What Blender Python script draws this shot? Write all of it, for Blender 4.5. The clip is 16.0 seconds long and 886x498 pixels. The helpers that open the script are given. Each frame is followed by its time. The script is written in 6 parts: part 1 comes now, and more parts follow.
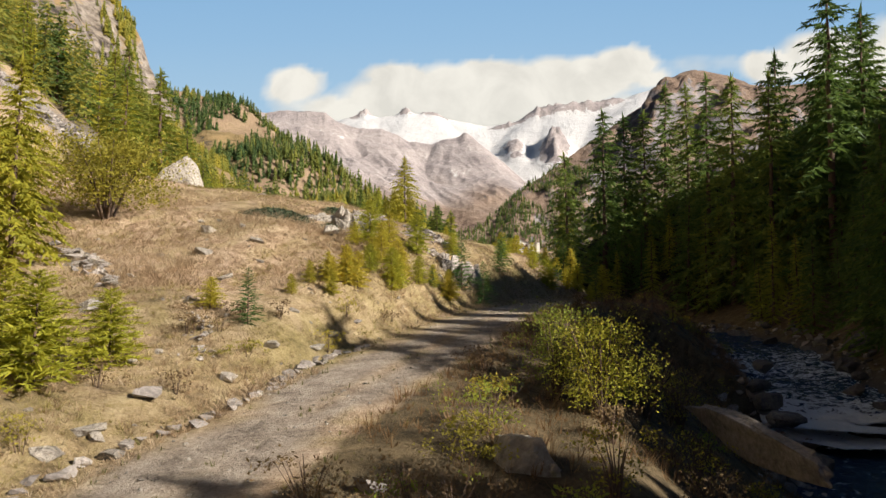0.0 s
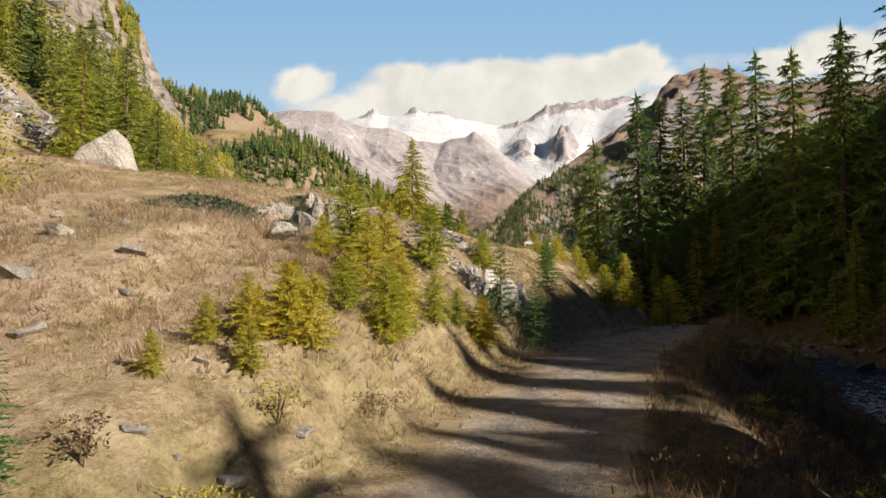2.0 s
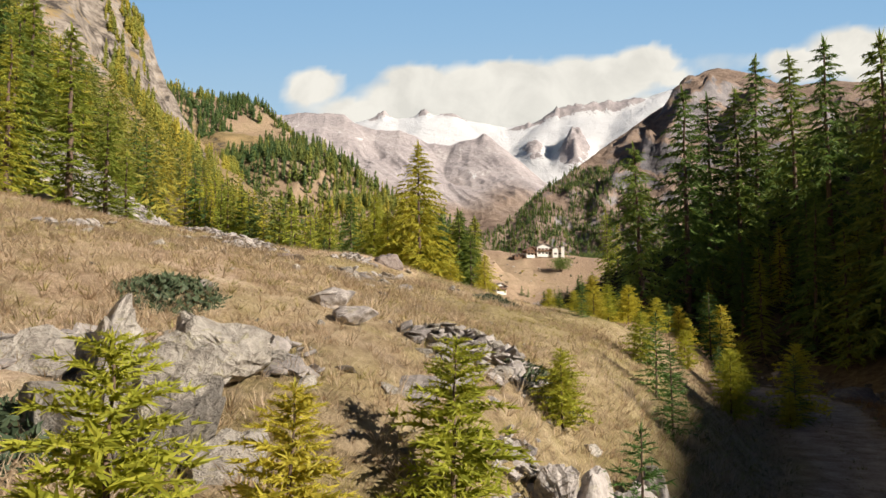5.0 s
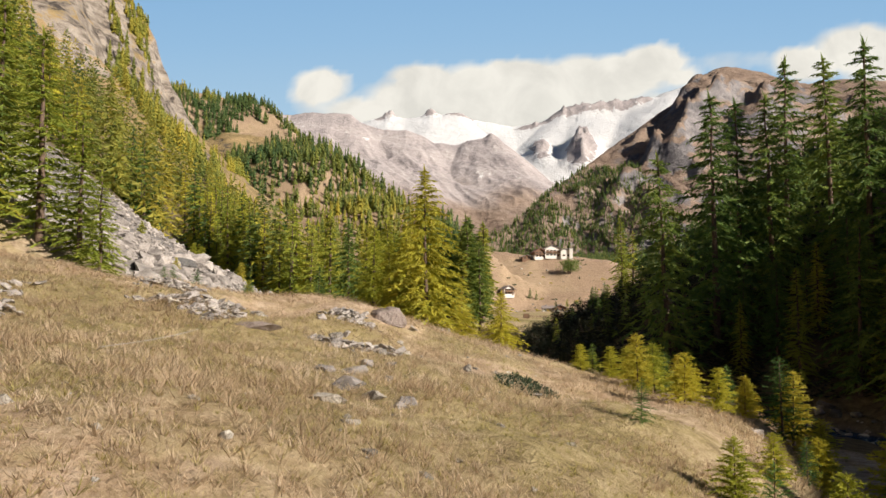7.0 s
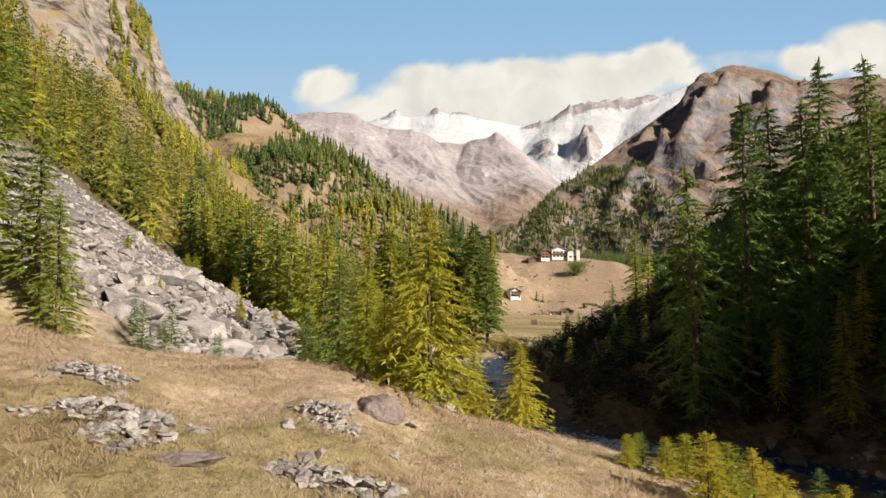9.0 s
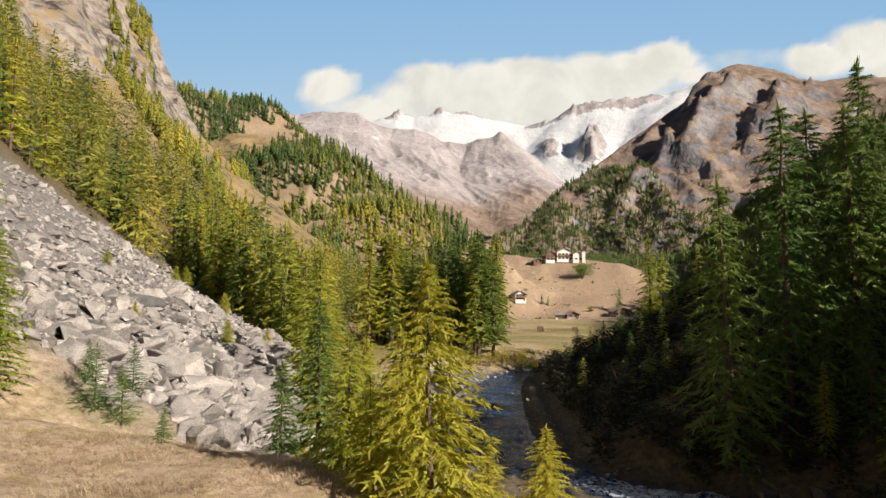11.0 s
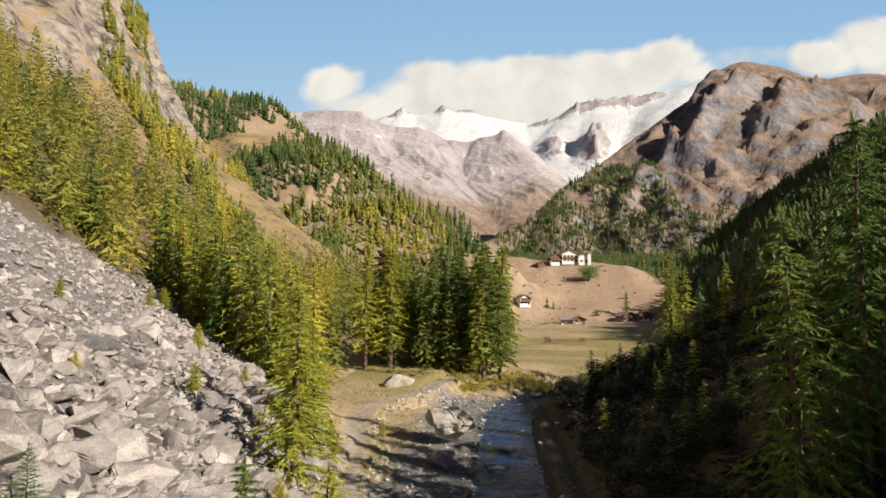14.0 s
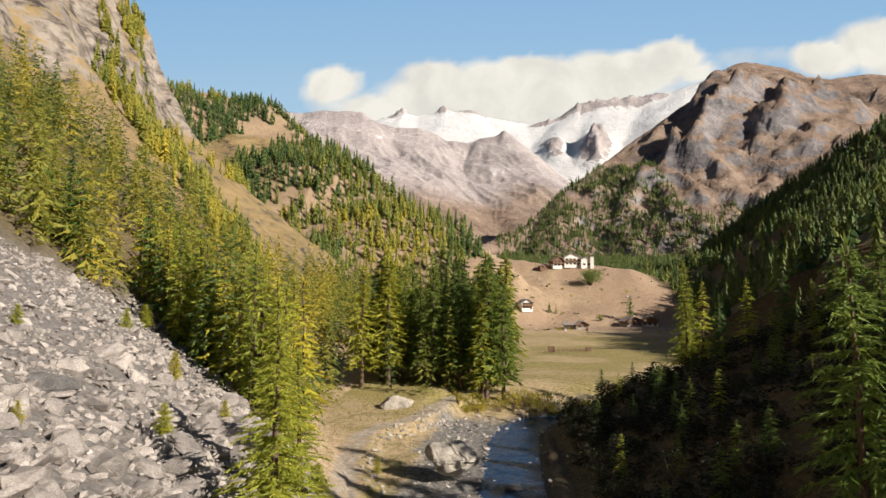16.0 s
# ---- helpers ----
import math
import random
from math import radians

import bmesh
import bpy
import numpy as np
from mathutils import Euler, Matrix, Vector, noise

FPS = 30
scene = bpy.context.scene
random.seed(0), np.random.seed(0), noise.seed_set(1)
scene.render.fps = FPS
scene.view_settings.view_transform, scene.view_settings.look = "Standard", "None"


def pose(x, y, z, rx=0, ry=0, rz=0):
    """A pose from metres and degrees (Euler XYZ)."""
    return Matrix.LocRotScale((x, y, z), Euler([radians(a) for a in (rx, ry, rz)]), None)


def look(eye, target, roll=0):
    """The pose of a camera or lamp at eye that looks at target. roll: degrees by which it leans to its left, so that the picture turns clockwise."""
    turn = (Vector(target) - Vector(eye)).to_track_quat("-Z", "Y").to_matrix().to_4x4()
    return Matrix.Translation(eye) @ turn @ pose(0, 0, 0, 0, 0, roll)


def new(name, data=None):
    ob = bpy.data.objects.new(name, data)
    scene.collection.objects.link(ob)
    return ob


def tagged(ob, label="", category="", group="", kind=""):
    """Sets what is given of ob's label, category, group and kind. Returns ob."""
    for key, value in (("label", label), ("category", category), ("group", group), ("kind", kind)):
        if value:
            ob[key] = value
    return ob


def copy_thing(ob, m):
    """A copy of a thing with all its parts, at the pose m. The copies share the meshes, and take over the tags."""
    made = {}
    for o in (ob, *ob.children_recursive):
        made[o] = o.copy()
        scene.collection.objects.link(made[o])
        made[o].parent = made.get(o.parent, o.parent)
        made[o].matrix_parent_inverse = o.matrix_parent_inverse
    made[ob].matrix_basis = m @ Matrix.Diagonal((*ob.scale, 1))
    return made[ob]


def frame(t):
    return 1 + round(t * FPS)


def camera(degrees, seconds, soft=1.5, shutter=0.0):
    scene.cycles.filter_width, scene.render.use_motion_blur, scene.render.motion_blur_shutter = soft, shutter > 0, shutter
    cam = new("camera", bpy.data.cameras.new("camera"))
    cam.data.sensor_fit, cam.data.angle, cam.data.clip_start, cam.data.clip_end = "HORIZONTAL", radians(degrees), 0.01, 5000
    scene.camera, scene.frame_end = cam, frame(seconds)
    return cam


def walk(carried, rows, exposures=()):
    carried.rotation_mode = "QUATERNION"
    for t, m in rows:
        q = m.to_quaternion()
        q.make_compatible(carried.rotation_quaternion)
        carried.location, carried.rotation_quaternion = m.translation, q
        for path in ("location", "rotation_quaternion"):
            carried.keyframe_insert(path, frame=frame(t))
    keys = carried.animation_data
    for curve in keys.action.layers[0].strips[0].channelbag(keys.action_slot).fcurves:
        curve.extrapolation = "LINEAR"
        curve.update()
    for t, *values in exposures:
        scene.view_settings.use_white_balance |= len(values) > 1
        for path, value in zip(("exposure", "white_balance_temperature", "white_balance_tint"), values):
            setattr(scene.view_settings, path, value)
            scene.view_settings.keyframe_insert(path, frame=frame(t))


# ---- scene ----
# seconds, place, yaw, pitch, roll
PATH = [
    (0.0, 0.000, -0.000, 0.000, 0.000, 4.500, -0.005),
    (0.5, -0.154, 2.865, 0.150, 0.207, 4.465, -0.038),
    (1.0, -0.302, 5.732, 0.386, 0.363, 4.469, -0.043),
    (1.5, -0.420, 8.507, 0.767, 0.539, 4.474, -0.030),
    (2.0, -0.521, 10.988, 1.176, 0.711, 4.461, -0.009),
    (2.5, -0.646, 13.306, 1.617, 0.842, 4.465, -0.002),
    (3.0, -0.739, 15.490, 2.102, 0.988, 4.444, -0.019),
    (3.5, -0.795, 17.539, 2.591, 1.139, 4.443, -0.021),
    (4.0, -0.876, 19.504, 3.107, 1.267, 4.423, -0.019),
    (4.5, -0.936, 21.310, 3.548, 1.394, 4.442, -0.022),
    (5.0, -1.018, 22.800, 4.040, 1.519, 4.628, 0.007),
    (7.5, -1.380, 28.880, 6.793, 2.199, 4.560, -0.008),
    (8.0, -1.473, 30.282, 7.369, 2.299, 4.541, -0.002),
    (8.5, -1.540, 31.666, 7.943, 2.396, 4.521, -0.001),
    (9.0, -1.587, 33.069, 8.528, 2.507, 4.494, 0.008),
    (9.5, -1.641, 34.458, 9.107, 2.608, 4.482, 0.015),
    (12.0, -1.975, 42.094, 11.868, 2.926, 4.396, 0.017),
    (12.5, -2.013, 43.700, 12.514, 2.977, 4.349, 0.025),
    (13.0, -2.105, 45.306, 13.120, 2.999, 4.332, 0.031),
    (13.5, -2.198, 46.909, 13.771, 3.017, 4.273, 0.040),
    (14.0, -2.220, 48.448, 14.303, 3.058, 4.303, 0.011),
    (14.5, -2.267, 50.077, 14.878, 3.088, 4.319, -0.001),
    (15.0, -2.365, 51.755, 15.461, 3.112, 4.343, 0.009),
    (15.5, -2.471, 53.382, 16.068, 3.113, 4.347, 0.022),
    (16.0, -2.578, 54.988, 16.668, 3.114, 4.344, 0.034),
]
cam = camera(64.0, 16.0)
walk(cam, [(t, pose(x, y, z, 90 + p, 0, a) @ pose(0, 0, 0, 0, 0, r)) for t, x, y, z, a, p, r in PATH])


# ---- world, sun, exposure ----
SUN_WAY = Vector((0.80, -0.47, 0.50)).normalized()      # towards the sun
SUN_EL = math.asin(SUN_WAY.z)
SUN_AZ = math.atan2(SUN_WAY.x, SUN_WAY.y)
world = bpy.data.worlds.new("world")
scene.world = world
world.use_nodes = True
wn, wl = world.node_tree.nodes, world.node_tree.links
sky = wn.new("ShaderNodeTexSky")
sky.sky_type, sky.sun_disc = "NISHITA", False
sky.sun_elevation, sky.sun_rotation = SUN_EL, SUN_AZ
sky.altitude, sky.air_density, sky.dust_density, sky.ozone_density = 2200, 0.36, 0.15, 1.0
wl.new(sky.outputs[0], wn["Background"].inputs[0])
wn["Background"].inputs[1].default_value = 0.05
sun = new("sun", bpy.data.lights.new("sun", "SUN"))
sun.data.energy, sun.data.angle, sun.data.color = 5.0, radians(0.5), (1.0, 0.915, 0.825)
sun.matrix_basis = look(SUN_WAY * 300, (0, 0, 0))
scene.view_settings.exposure = 0.72


# ---- materials ----
def nodes(name):
    m = bpy.data.materials.new(name)
    m.use_nodes = True
    return m, m.node_tree.nodes, m.node_tree.links, m.node_tree.nodes["Principled BSDF"]


def ramp(nt, stops, src, links):
    r = nt.new("ShaderNodeValToRGB")
    el = r.color_ramp.elements
    while len(el) < len(stops):
        el.new(0.5)
    for e, (p, c) in zip(el, stops):
        e.position, e.color = p, (*c, 1)
    links.new(src, r.inputs[0])
    return r.outputs[0]


def noise_out(nt, links, scale, detail=4, rough=0.55, vec=None, dist=0.0):
    n = nt.new("ShaderNodeTexNoise")
    n.inputs["Scale"].default_value, n.inputs["Detail"].default_value = scale, detail
    n.inputs["Roughness"].default_value, n.inputs["Distortion"].default_value = rough, dist
    if vec:
        links.new(vec, n.inputs["Vector"])
    return n.outputs[0]


def mixc(nt, links, fac, a, b, mode="MIX"):
    m = nt.new("ShaderNodeMix")
    m.data_type, m.blend_type = "RGBA", mode
    for sock, v in ((m.inputs[0], fac), (m.inputs[6], a), (m.inputs[7], b)):
        if isinstance(v, (int, float)):
            sock.default_value = v
        elif isinstance(v, tuple):
            sock.default_value = (*v, 1)
        else:
            links.new(v, sock)
    return m.outputs[2]


def mathn(nt, links, op, a, b=0.0, c=0.0, clamp=False):
    m = nt.new("ShaderNodeMath")
    m.operation, m.use_clamp = op, clamp
    for sock, v in zip(m.inputs, (a, b, c)):
        if isinstance(v, (int, float)):
            sock.default_value = v
        else:
            links.new(v, sock)
    return m.outputs[0]


def bumped(nt, links, bsdf, height, strength, distance):
    b = nt.new("ShaderNodeBump")
    b.inputs["Strength"].default_value, b.inputs["Distance"].default_value = strength, distance
    links.new(height, b.inputs["Height"])
    links.new(b.outputs[0], bsdf.inputs["Normal"])


def attr(nt, name):
    a = nt.new("ShaderNodeAttribute")
    a.attribute_name = name
    return a.outputs["Fac"]


def world_pos(nt):
    return nt.new("ShaderNodeNewGeometry").outputs["Position"]


def mat_foliage(name, dark, mid, light, glow=0.3, tint=None, own=0.55):
    """Needles or leaves: colour varies from tree to tree and from spray to spray; some light passes through."""
    m, nt, lk, bs = nodes(name)
    geo = nt.new("ShaderNodeNewGeometry")
    info = nt.new("ShaderNodeObjectInfo")
    tree = attr(nt, tint) if tint else info.outputs["Random"]
    a = mathn(nt, lk, "MULTIPLY", geo.outputs["Random Per Island"], 1 - own)
    f = mathn(nt, lk, "MULTIPLY_ADD", tree, own, a)
    col = ramp(nt, [(0.0, dark), (0.5, mid), (1.0, light)], f, lk)
    lk.new(col, bs.inputs["Base Color"])
    bs.inputs["Roughness"].default_value = 0.6
    bs.inputs["Specular IOR Level"].default_value = 0.25
    tr = nt.new("ShaderNodeBsdfTranslucent")
    lk.new(col, tr.inputs[0])
    mx = nt.new("ShaderNodeMixShader")
    mx.inputs[0].default_value = glow
    lk.new(bs.outputs[0], mx.inputs[1])
    lk.new(tr.outputs[0], mx.inputs[2])
    lk.new(mx.outputs[0], nt["Material Output"].inputs[0])
    return m


def mat_rock(name, dark, mid, light, scale=1.0, lichen=0.3, bump=0.6):
    m, nt, lk, bs = nodes(name)
    p = world_pos(nt)
    info = nt.new("ShaderNodeObjectInfo")
    geo = nt.new("ShaderNodeNewGeometry")
    big = noise_out(nt, lk, 0.7 * scale, 6, 0.6, p, 0.4)
    fine = noise_out(nt, lk, 9 * scale, 8, 0.65, p)
    f = mathn(nt, lk, "MULTIPLY_ADD", fine, 0.5, mathn(nt, lk, "MULTIPLY", big, 0.5))
    col = ramp(nt, [(0.34, dark), (0.5, mid), (0.64, light)], f, lk)
    spot = mathn(nt, lk, "GREATER_THAN", noise_out(nt, lk, 5 * scale, 5, 0.7, p, 0.8), 0.60)
    col = mixc(nt, lk, mathn(nt, lk, "MULTIPLY", spot, lichen), col, (0.30, 0.27, 0.13))
    vary = mathn(nt, lk, "MULTIPLY_ADD", geo.outputs["Random Per Island"], 0.62, 0.62)
    vary = mathn(nt, lk, "MULTIPLY_ADD", info.outputs["Random"], 0.12, vary)
    col = mixc(nt, lk, 1.0, col, vary, "MULTIPLY")
    lk.new(col, bs.inputs["Base Color"])
    bs.inputs["Roughness"].default_value = 0.85
    bs.inputs["Specular IOR Level"].default_value = 0.3
    crack = nt.new("ShaderNodeTexVoronoi")
    crack.feature = "DISTANCE_TO_EDGE"
    crack.inputs["Scale"].default_value = 1.6 * scale
    lk.new(p, crack.inputs["Vector"])
    h = mathn(nt, lk, "MULTIPLY_ADD", fine, 0.6, mathn(nt, lk, "MINIMUM", crack.outputs[0], 0.08))
    bumped(nt, lk, bs, h, bump, 0.25 / scale)
    return m


def mat_plain(name, col, rough=0.7, vary=0.15, scale=6.0, metal=0.0):
    m, nt, lk, bs = nodes(name)
    n = noise_out(nt, lk, scale, 6, 0.6, world_pos(nt))
    a, b = tuple(c * (1 - vary) for c in col), tuple(min(1, c * (1 + vary)) for c in col)
    lk.new(ramp(nt, [(0.3, a), (0.7, b)], n, lk), bs.inputs["Base Color"])
    bs.inputs["Roughness"].default_value, bs.inputs["Metallic"].default_value = rough, metal
    bumped(nt, lk, bs, n, 0.3, 0.02)
    return m


BARK = mat_plain("bark", (0.115, 0.075, 0.05), 0.9, 0.45, 8)
SPRUCE = mat_foliage("spruce_needles", (0.05, 0.10, 0.032), (0.13, 0.205, 0.045), (0.29, 0.33, 0.06), 0.42)
DEEP = mat_foliage("deep_green_needles", (0.07, 0.13, 0.03), (0.14, 0.20, 0.04), (0.27, 0.30, 0.05), 0.4)
YOUNG = mat_foliage("young_spruce_needles", (0.05, 0.11, 0.03), (0.10, 0.18, 0.04), (0.18, 0.24, 0.045), 0.3)
LARCH = mat_foliage("larch_needles", (0.28, 0.32, 0.04), (0.47, 0.46, 0.055), (0.68, 0.57, 0.07), 0.5)
LARCH_GREEN = mat_foliage("larch_green_needles", (0.15, 0.21, 0.035), (0.31, 0.345, 0.048), (0.52, 0.46, 0.06), 0.45)
LARCH_OLIVE = mat_foliage("olive_larch_needles", (0.24, 0.26, 0.035), (0.41, 0.39, 0.046), (0.58, 0.47, 0.052), 0.48)
GOLD = mat_foliage("golden_larch_needles", (0.36, 0.35, 0.05), (0.54, 0.48, 0.065), (0.68, 0.54, 0.08), 0.5)
WOODS = mat_foliage("woods_needles", (0.055, 0.115, 0.042), (0.27, 0.285, 0.056), (0.55, 0.44, 0.062), 0.45, "tint", 0.82)
GRASS = mat_foliage("dry_grass", (0.36, 0.25, 0.15), (0.57, 0.44, 0.29), (0.71, 0.59, 0.43), 0.5, "tint")
WEEDS = mat_foliage("brown_weeds", (0.11, 0.07, 0.035), (0.24, 0.14, 0.065), (0.40, 0.29, 0.15), 0.4, "tint")
SHRUB = mat_foliage("shrub_leaves", (0.20, 0.19, 0.03), (0.41, 0.36, 0.05), (0.64, 0.50, 0.07), 0.45)
JUNIPER = mat_foliage("juniper_needles", (0.035, 0.055, 0.028), (0.06, 0.085, 0.042), (0.10, 0.12, 0.06), 0.15)
# near-black alder colours stand in for the deep shade on the bank
SHADE_SCRUB = mat_foliage("shade_darkened_alder", (0.018, 0.020, 0.010), (0.04, 0.04, 0.02), (0.085, 0.075, 0.035), 0.2, "tint")
SHADE_SCRUB_OB = mat_foliage("shade_darkened_leaves", (0.018, 0.024, 0.010), (0.04, 0.045, 0.02), (0.09, 0.085, 0.035), 0.2)
WEEDS_OB = mat_foliage("brown_leaves", (0.10, 0.06, 0.03), (0.19, 0.125, 0.06), (0.30, 0.22, 0.11), 0.35)
OLIVE = mat_foliage("olive_grass", (0.24, 0.21, 0.06), (0.42, 0.36, 0.13), (0.60, 0.50, 0.23), 0.45, "tint")
STALK = mat_foliage("russet_stalks", (0.27, 0.18, 0.10), (0.44, 0.32, 0.20), (0.60, 0.47, 0.31), 0.45, "tint")
VERGE = mat_foliage("verge_grass", (0.07, 0.085, 0.02), (0.14, 0.14, 0.035), (0.26, 0.21, 0.08), 0.3, "tint")
DEADWOOD = mat_plain("bleached_wood", (0.36, 0.33, 0.29), 0.9, 0.25, 12)
ROCK = mat_rock("grey_gneiss", (0.13, 0.115, 0.105), (0.31, 0.275, 0.245), (0.46, 0.415, 0.37), 1.0, 0.25, 0.55)
ROCK_PALE = mat_rock("pale_lichened_gneiss", (0.16, 0.14, 0.115), (0.38, 0.34, 0.285), (0.55, 0.505, 0.43), 0.9, 0.4, 1.0)
ROCK_RED = mat_rock("reddish_gneiss", (0.20, 0.15, 0.125), (0.34, 0.27, 0.23), (0.45, 0.38, 0.33), 1.0, 0.2)
ROCK_DARK = mat_rock("dark_wet_gneiss", (0.05, 0.048, 0.045), (0.11, 0.105, 0.10), (0.20, 0.19, 0.175))


# ---- lie of the land ----
LATTICE = np.random.RandomState(7).rand(256, 256)


def vnoise(x, y):
    xi, yi = np.floor(x).astype(int), np.floor(y).astype(int)
    u, v = x - xi, y - yi
    u, v = u * u * u * (u * (u * 6 - 15) + 10), v * v * v * (v * (v * 6 - 15) + 10)
    a, b, c, d = (LATTICE[(xi + i) & 255, (yi + j) & 255] for i, j in ((0, 0), (1, 0), (0, 1), (1, 1)))
    return (a * (1 - u) + b * u) * (1 - v) + (c * (1 - u) + d * u) * v - 0.5


def fbm(x, y, size, octaves=4, gain=0.5):
    out, amp = 0.0, 1.0
    for k in range(octaves):
        out = out + amp * vnoise(x / size + 17.3 * k, y / size - 9.1 * k)
        size, amp = size * 0.48, amp * gain
    return out


def ridged(x, y, size, octaves=5, gain=0.55):
    out, amp = 0.0, 1.0
    for k in range(octaves):
        out = out + amp * (0.5 - 2 * np.abs(vnoise(x / size + 31.7 * k, y / size + 5.3 * k)))
        size, amp = size * 0.47, amp * gain
    return out


def smin(a, b, k):
    h = np.clip(0.5 + 0.5 * (b - a) / k, 0, 1)
    return b * (1 - h) + a * h - k * h * (1 - h)


def smax(a, b, k):
    return -smin(-a, -b, k)


def step(a, b, v):
    t = np.clip((v - a) / (b - a), 0, 1)
    return t * t * (3 - 2 * t)


def line(pts, n=14):
    """A smooth curve (Catmull-Rom) through the points, as rows of x, y, z."""
    p = np.array([2 * np.array(pts[0]) - pts[1], *pts, 2 * np.array(pts[-1]) - pts[-2]], float)
    t = np.linspace(0, 1, n, endpoint=False)[:, None]
    out = [0.5 * (2 * b + (c - a) * t + (2 * a - 5 * b + 4 * c - d) * t**2 + (3 * b - a - 3 * c + d) * t**3)
           for a, b, c, d in zip(p, p[1:], p[2:], p[3:])]
    return np.concatenate([*out, p[-2:-1]])


ROAD = line([(-9, -6, -4.6), (-6.6, 3, -3.6), (-4.1, 9, -2.75), (-2.9, 12.5, -2.15), (-0.8, 17.5, -1.3), (1.1, 22.5, -0.6), (3.3, 29, -0.1),
             (6.6, 36, 0.12), (10.5, 45.5, 0.12), (14.0, 54.5, -0.1), (13.4, 62, -0.3), (8, 68.5, -0.5), (1, 75, -0.6), (-5, 82, -0.6),
             (-10, 91, -0.5), (-13.6, 105, -0.5), (-14.9, 119, -0.3), (-17.4, 136, 0.0), (-16.7, 147.5, 0.35), (-12.2, 154, 0.8),
             (-8.4, 167, 1.3), (-3, 182, 2.2)])
RIVER = line([(6, -14, -8.8), (9.5, 0, -8.2), (12.5, 12, -7.5), (14.8, 22, -6.9), (17.2, 29, -6.6), (18.8, 33.6, -6.4), (19.1, 34.6, -5.1), (21.5, 43.5, -4.3),
              (24, 53, -3.5), (25.5, 64, -3.0), (24, 75, -2.7), (20, 82.5, -2.5), (14, 86.5, -2.35), (7, 89.5, -2.1), (2.2, 96, -1.85),
              (0.3, 104, -1.75), (0.3, 114, -1.7), (0.4, 126, -1.62), (1.3, 145, -1.5), (2.6, 157, -1.45), (6, 166, -1.4),
              (15, 173, -1.3), (32, 181, -1.0), (60, 215, -0.5)])


def near_line(curve, x, y):
    """Distance to the curve, signed positive on its right going up the list, and the curve's height there."""
    best, side, high = np.full(x.shape, 1e9), np.ones(x.shape), np.zeros(x.shape)
    for a, b in zip(curve, curve[1:]):
        d = b[:2] - a[:2]
        t = np.clip(((x - a[0]) * d[0] + (y - a[1]) * d[1]) / (d @ d), 0, 1)
        ox, oy = x - a[0] - t * d[0], y - a[1] - t * d[1]
        r = np.hypot(ox, oy)
        hit = r < best
        best = np.where(hit, r, best)
        side = np.where(hit, np.sign(d[1] * ox - d[0] * oy), side)
        high = np.where(hit, a[2] + t * (b[2] - a[2]), high)
    return best * np.where(side == 0, 1, side), high


def tent(pts, slope, x, y, back=None, gap=False):
    """A ridge through the points that falls by slope(distance) to its right, by back(distance) to its left."""
    pts = np.array(pts, float)
    out, best, behind = np.full(x.shape, -1e4), np.full(x.shape, 1e9), np.zeros(x.shape, bool)
    legs = []
    for a, b in zip(pts, pts[1:]):
        d = b[:2] - a[:2]
        t = np.clip(((x - a[0]) * d[0] + (y - a[1]) * d[1]) / (d @ d), 0, 1)
        r = np.hypot(x - a[0] - t * d[0], y - a[1] - t * d[1])
        behind = np.where(r < best, d[0] * (y - a[1]) - d[1] * (x - a[0]) > 0, behind)
        best = np.minimum(best, r)
        legs.append((r, a[2] + t * (b[2] - a[2])))
    for r, top in legs:
        out = np.maximum(out, top - (np.where(behind, back(r), slope(r)) if back else slope(r)))
    return (out, best) if gap else out


SPUR = [(-520, 900, 330), (-363, 830, 268), (-287, 860, 262), (-215, 791, 212), (-160, 717, 168), (-99, 644, 116), (-52, 609, 83), (-16, 582, 60), (4, 556, 38)]
KNOLL = [(-10, 610, 54), (15, 592, 50), (47, 578, 46), (75, 572, 44.5), (99, 562, 41), (117, 548, 28), (126, 540, 12)]
SHOULDER = [(620, 800, 290), (485, 880, 238), (405, 935, 180), (345, 995, 124), (318, 1050, 88), (262, 1105, 58), (228, 1138, 40)]
BROWN = [(-5, 1452, 133), (91, 1554, 179), (171, 1633, 257), (316, 1803, 373), (479, 1953, 502), (616, 2052, 607), (717, 2111, 700), (766, 2132, 722), (819, 2145, 722), (890, 2140, 702), (947, 2126, 673), (1002, 2110, 661), (1111, 2105, 670), (1464, 2145, 663)]
FACE = [(-2059, 3322, 1017), (-1183, 3374, 963), (-880, 3450, 948), (-810, 3450, 961), (-669, 3450, 959), (-585, 3450, 950), (-529, 3450, 906), (-417, 3450, 871), (-306, 3450, 868), (-223, 3450, 838), (-167, 3450, 806), (-57, 3450, 791), (-2, 3450, 812), (58, 3450, 823), (143, 3450, 828), (189, 3450, 771), (202, 3450, 738), (269, 3455, 682), (337, 3460, 635), (370, 3470, 557), (440, 3500, 430)]
ICE = [(-1900, 4250, 1150), (-1022, 4333, 1135), (-747, 4390, 1149), (-491, 4395, 1185), (-391, 4395, 1180), (-231, 4400, 1200), (-72, 4400, 1196), (33, 4400, 1160), (278, 4400, 1140),
       (450, 4400, 1160), (575, 4400, 1200), (732, 4400, 1225), (870, 4400, 1225), (1042, 4400, 1245), (1146, 4410, 1300), (1250, 4420, 1345), (1570, 4449, 1470)]
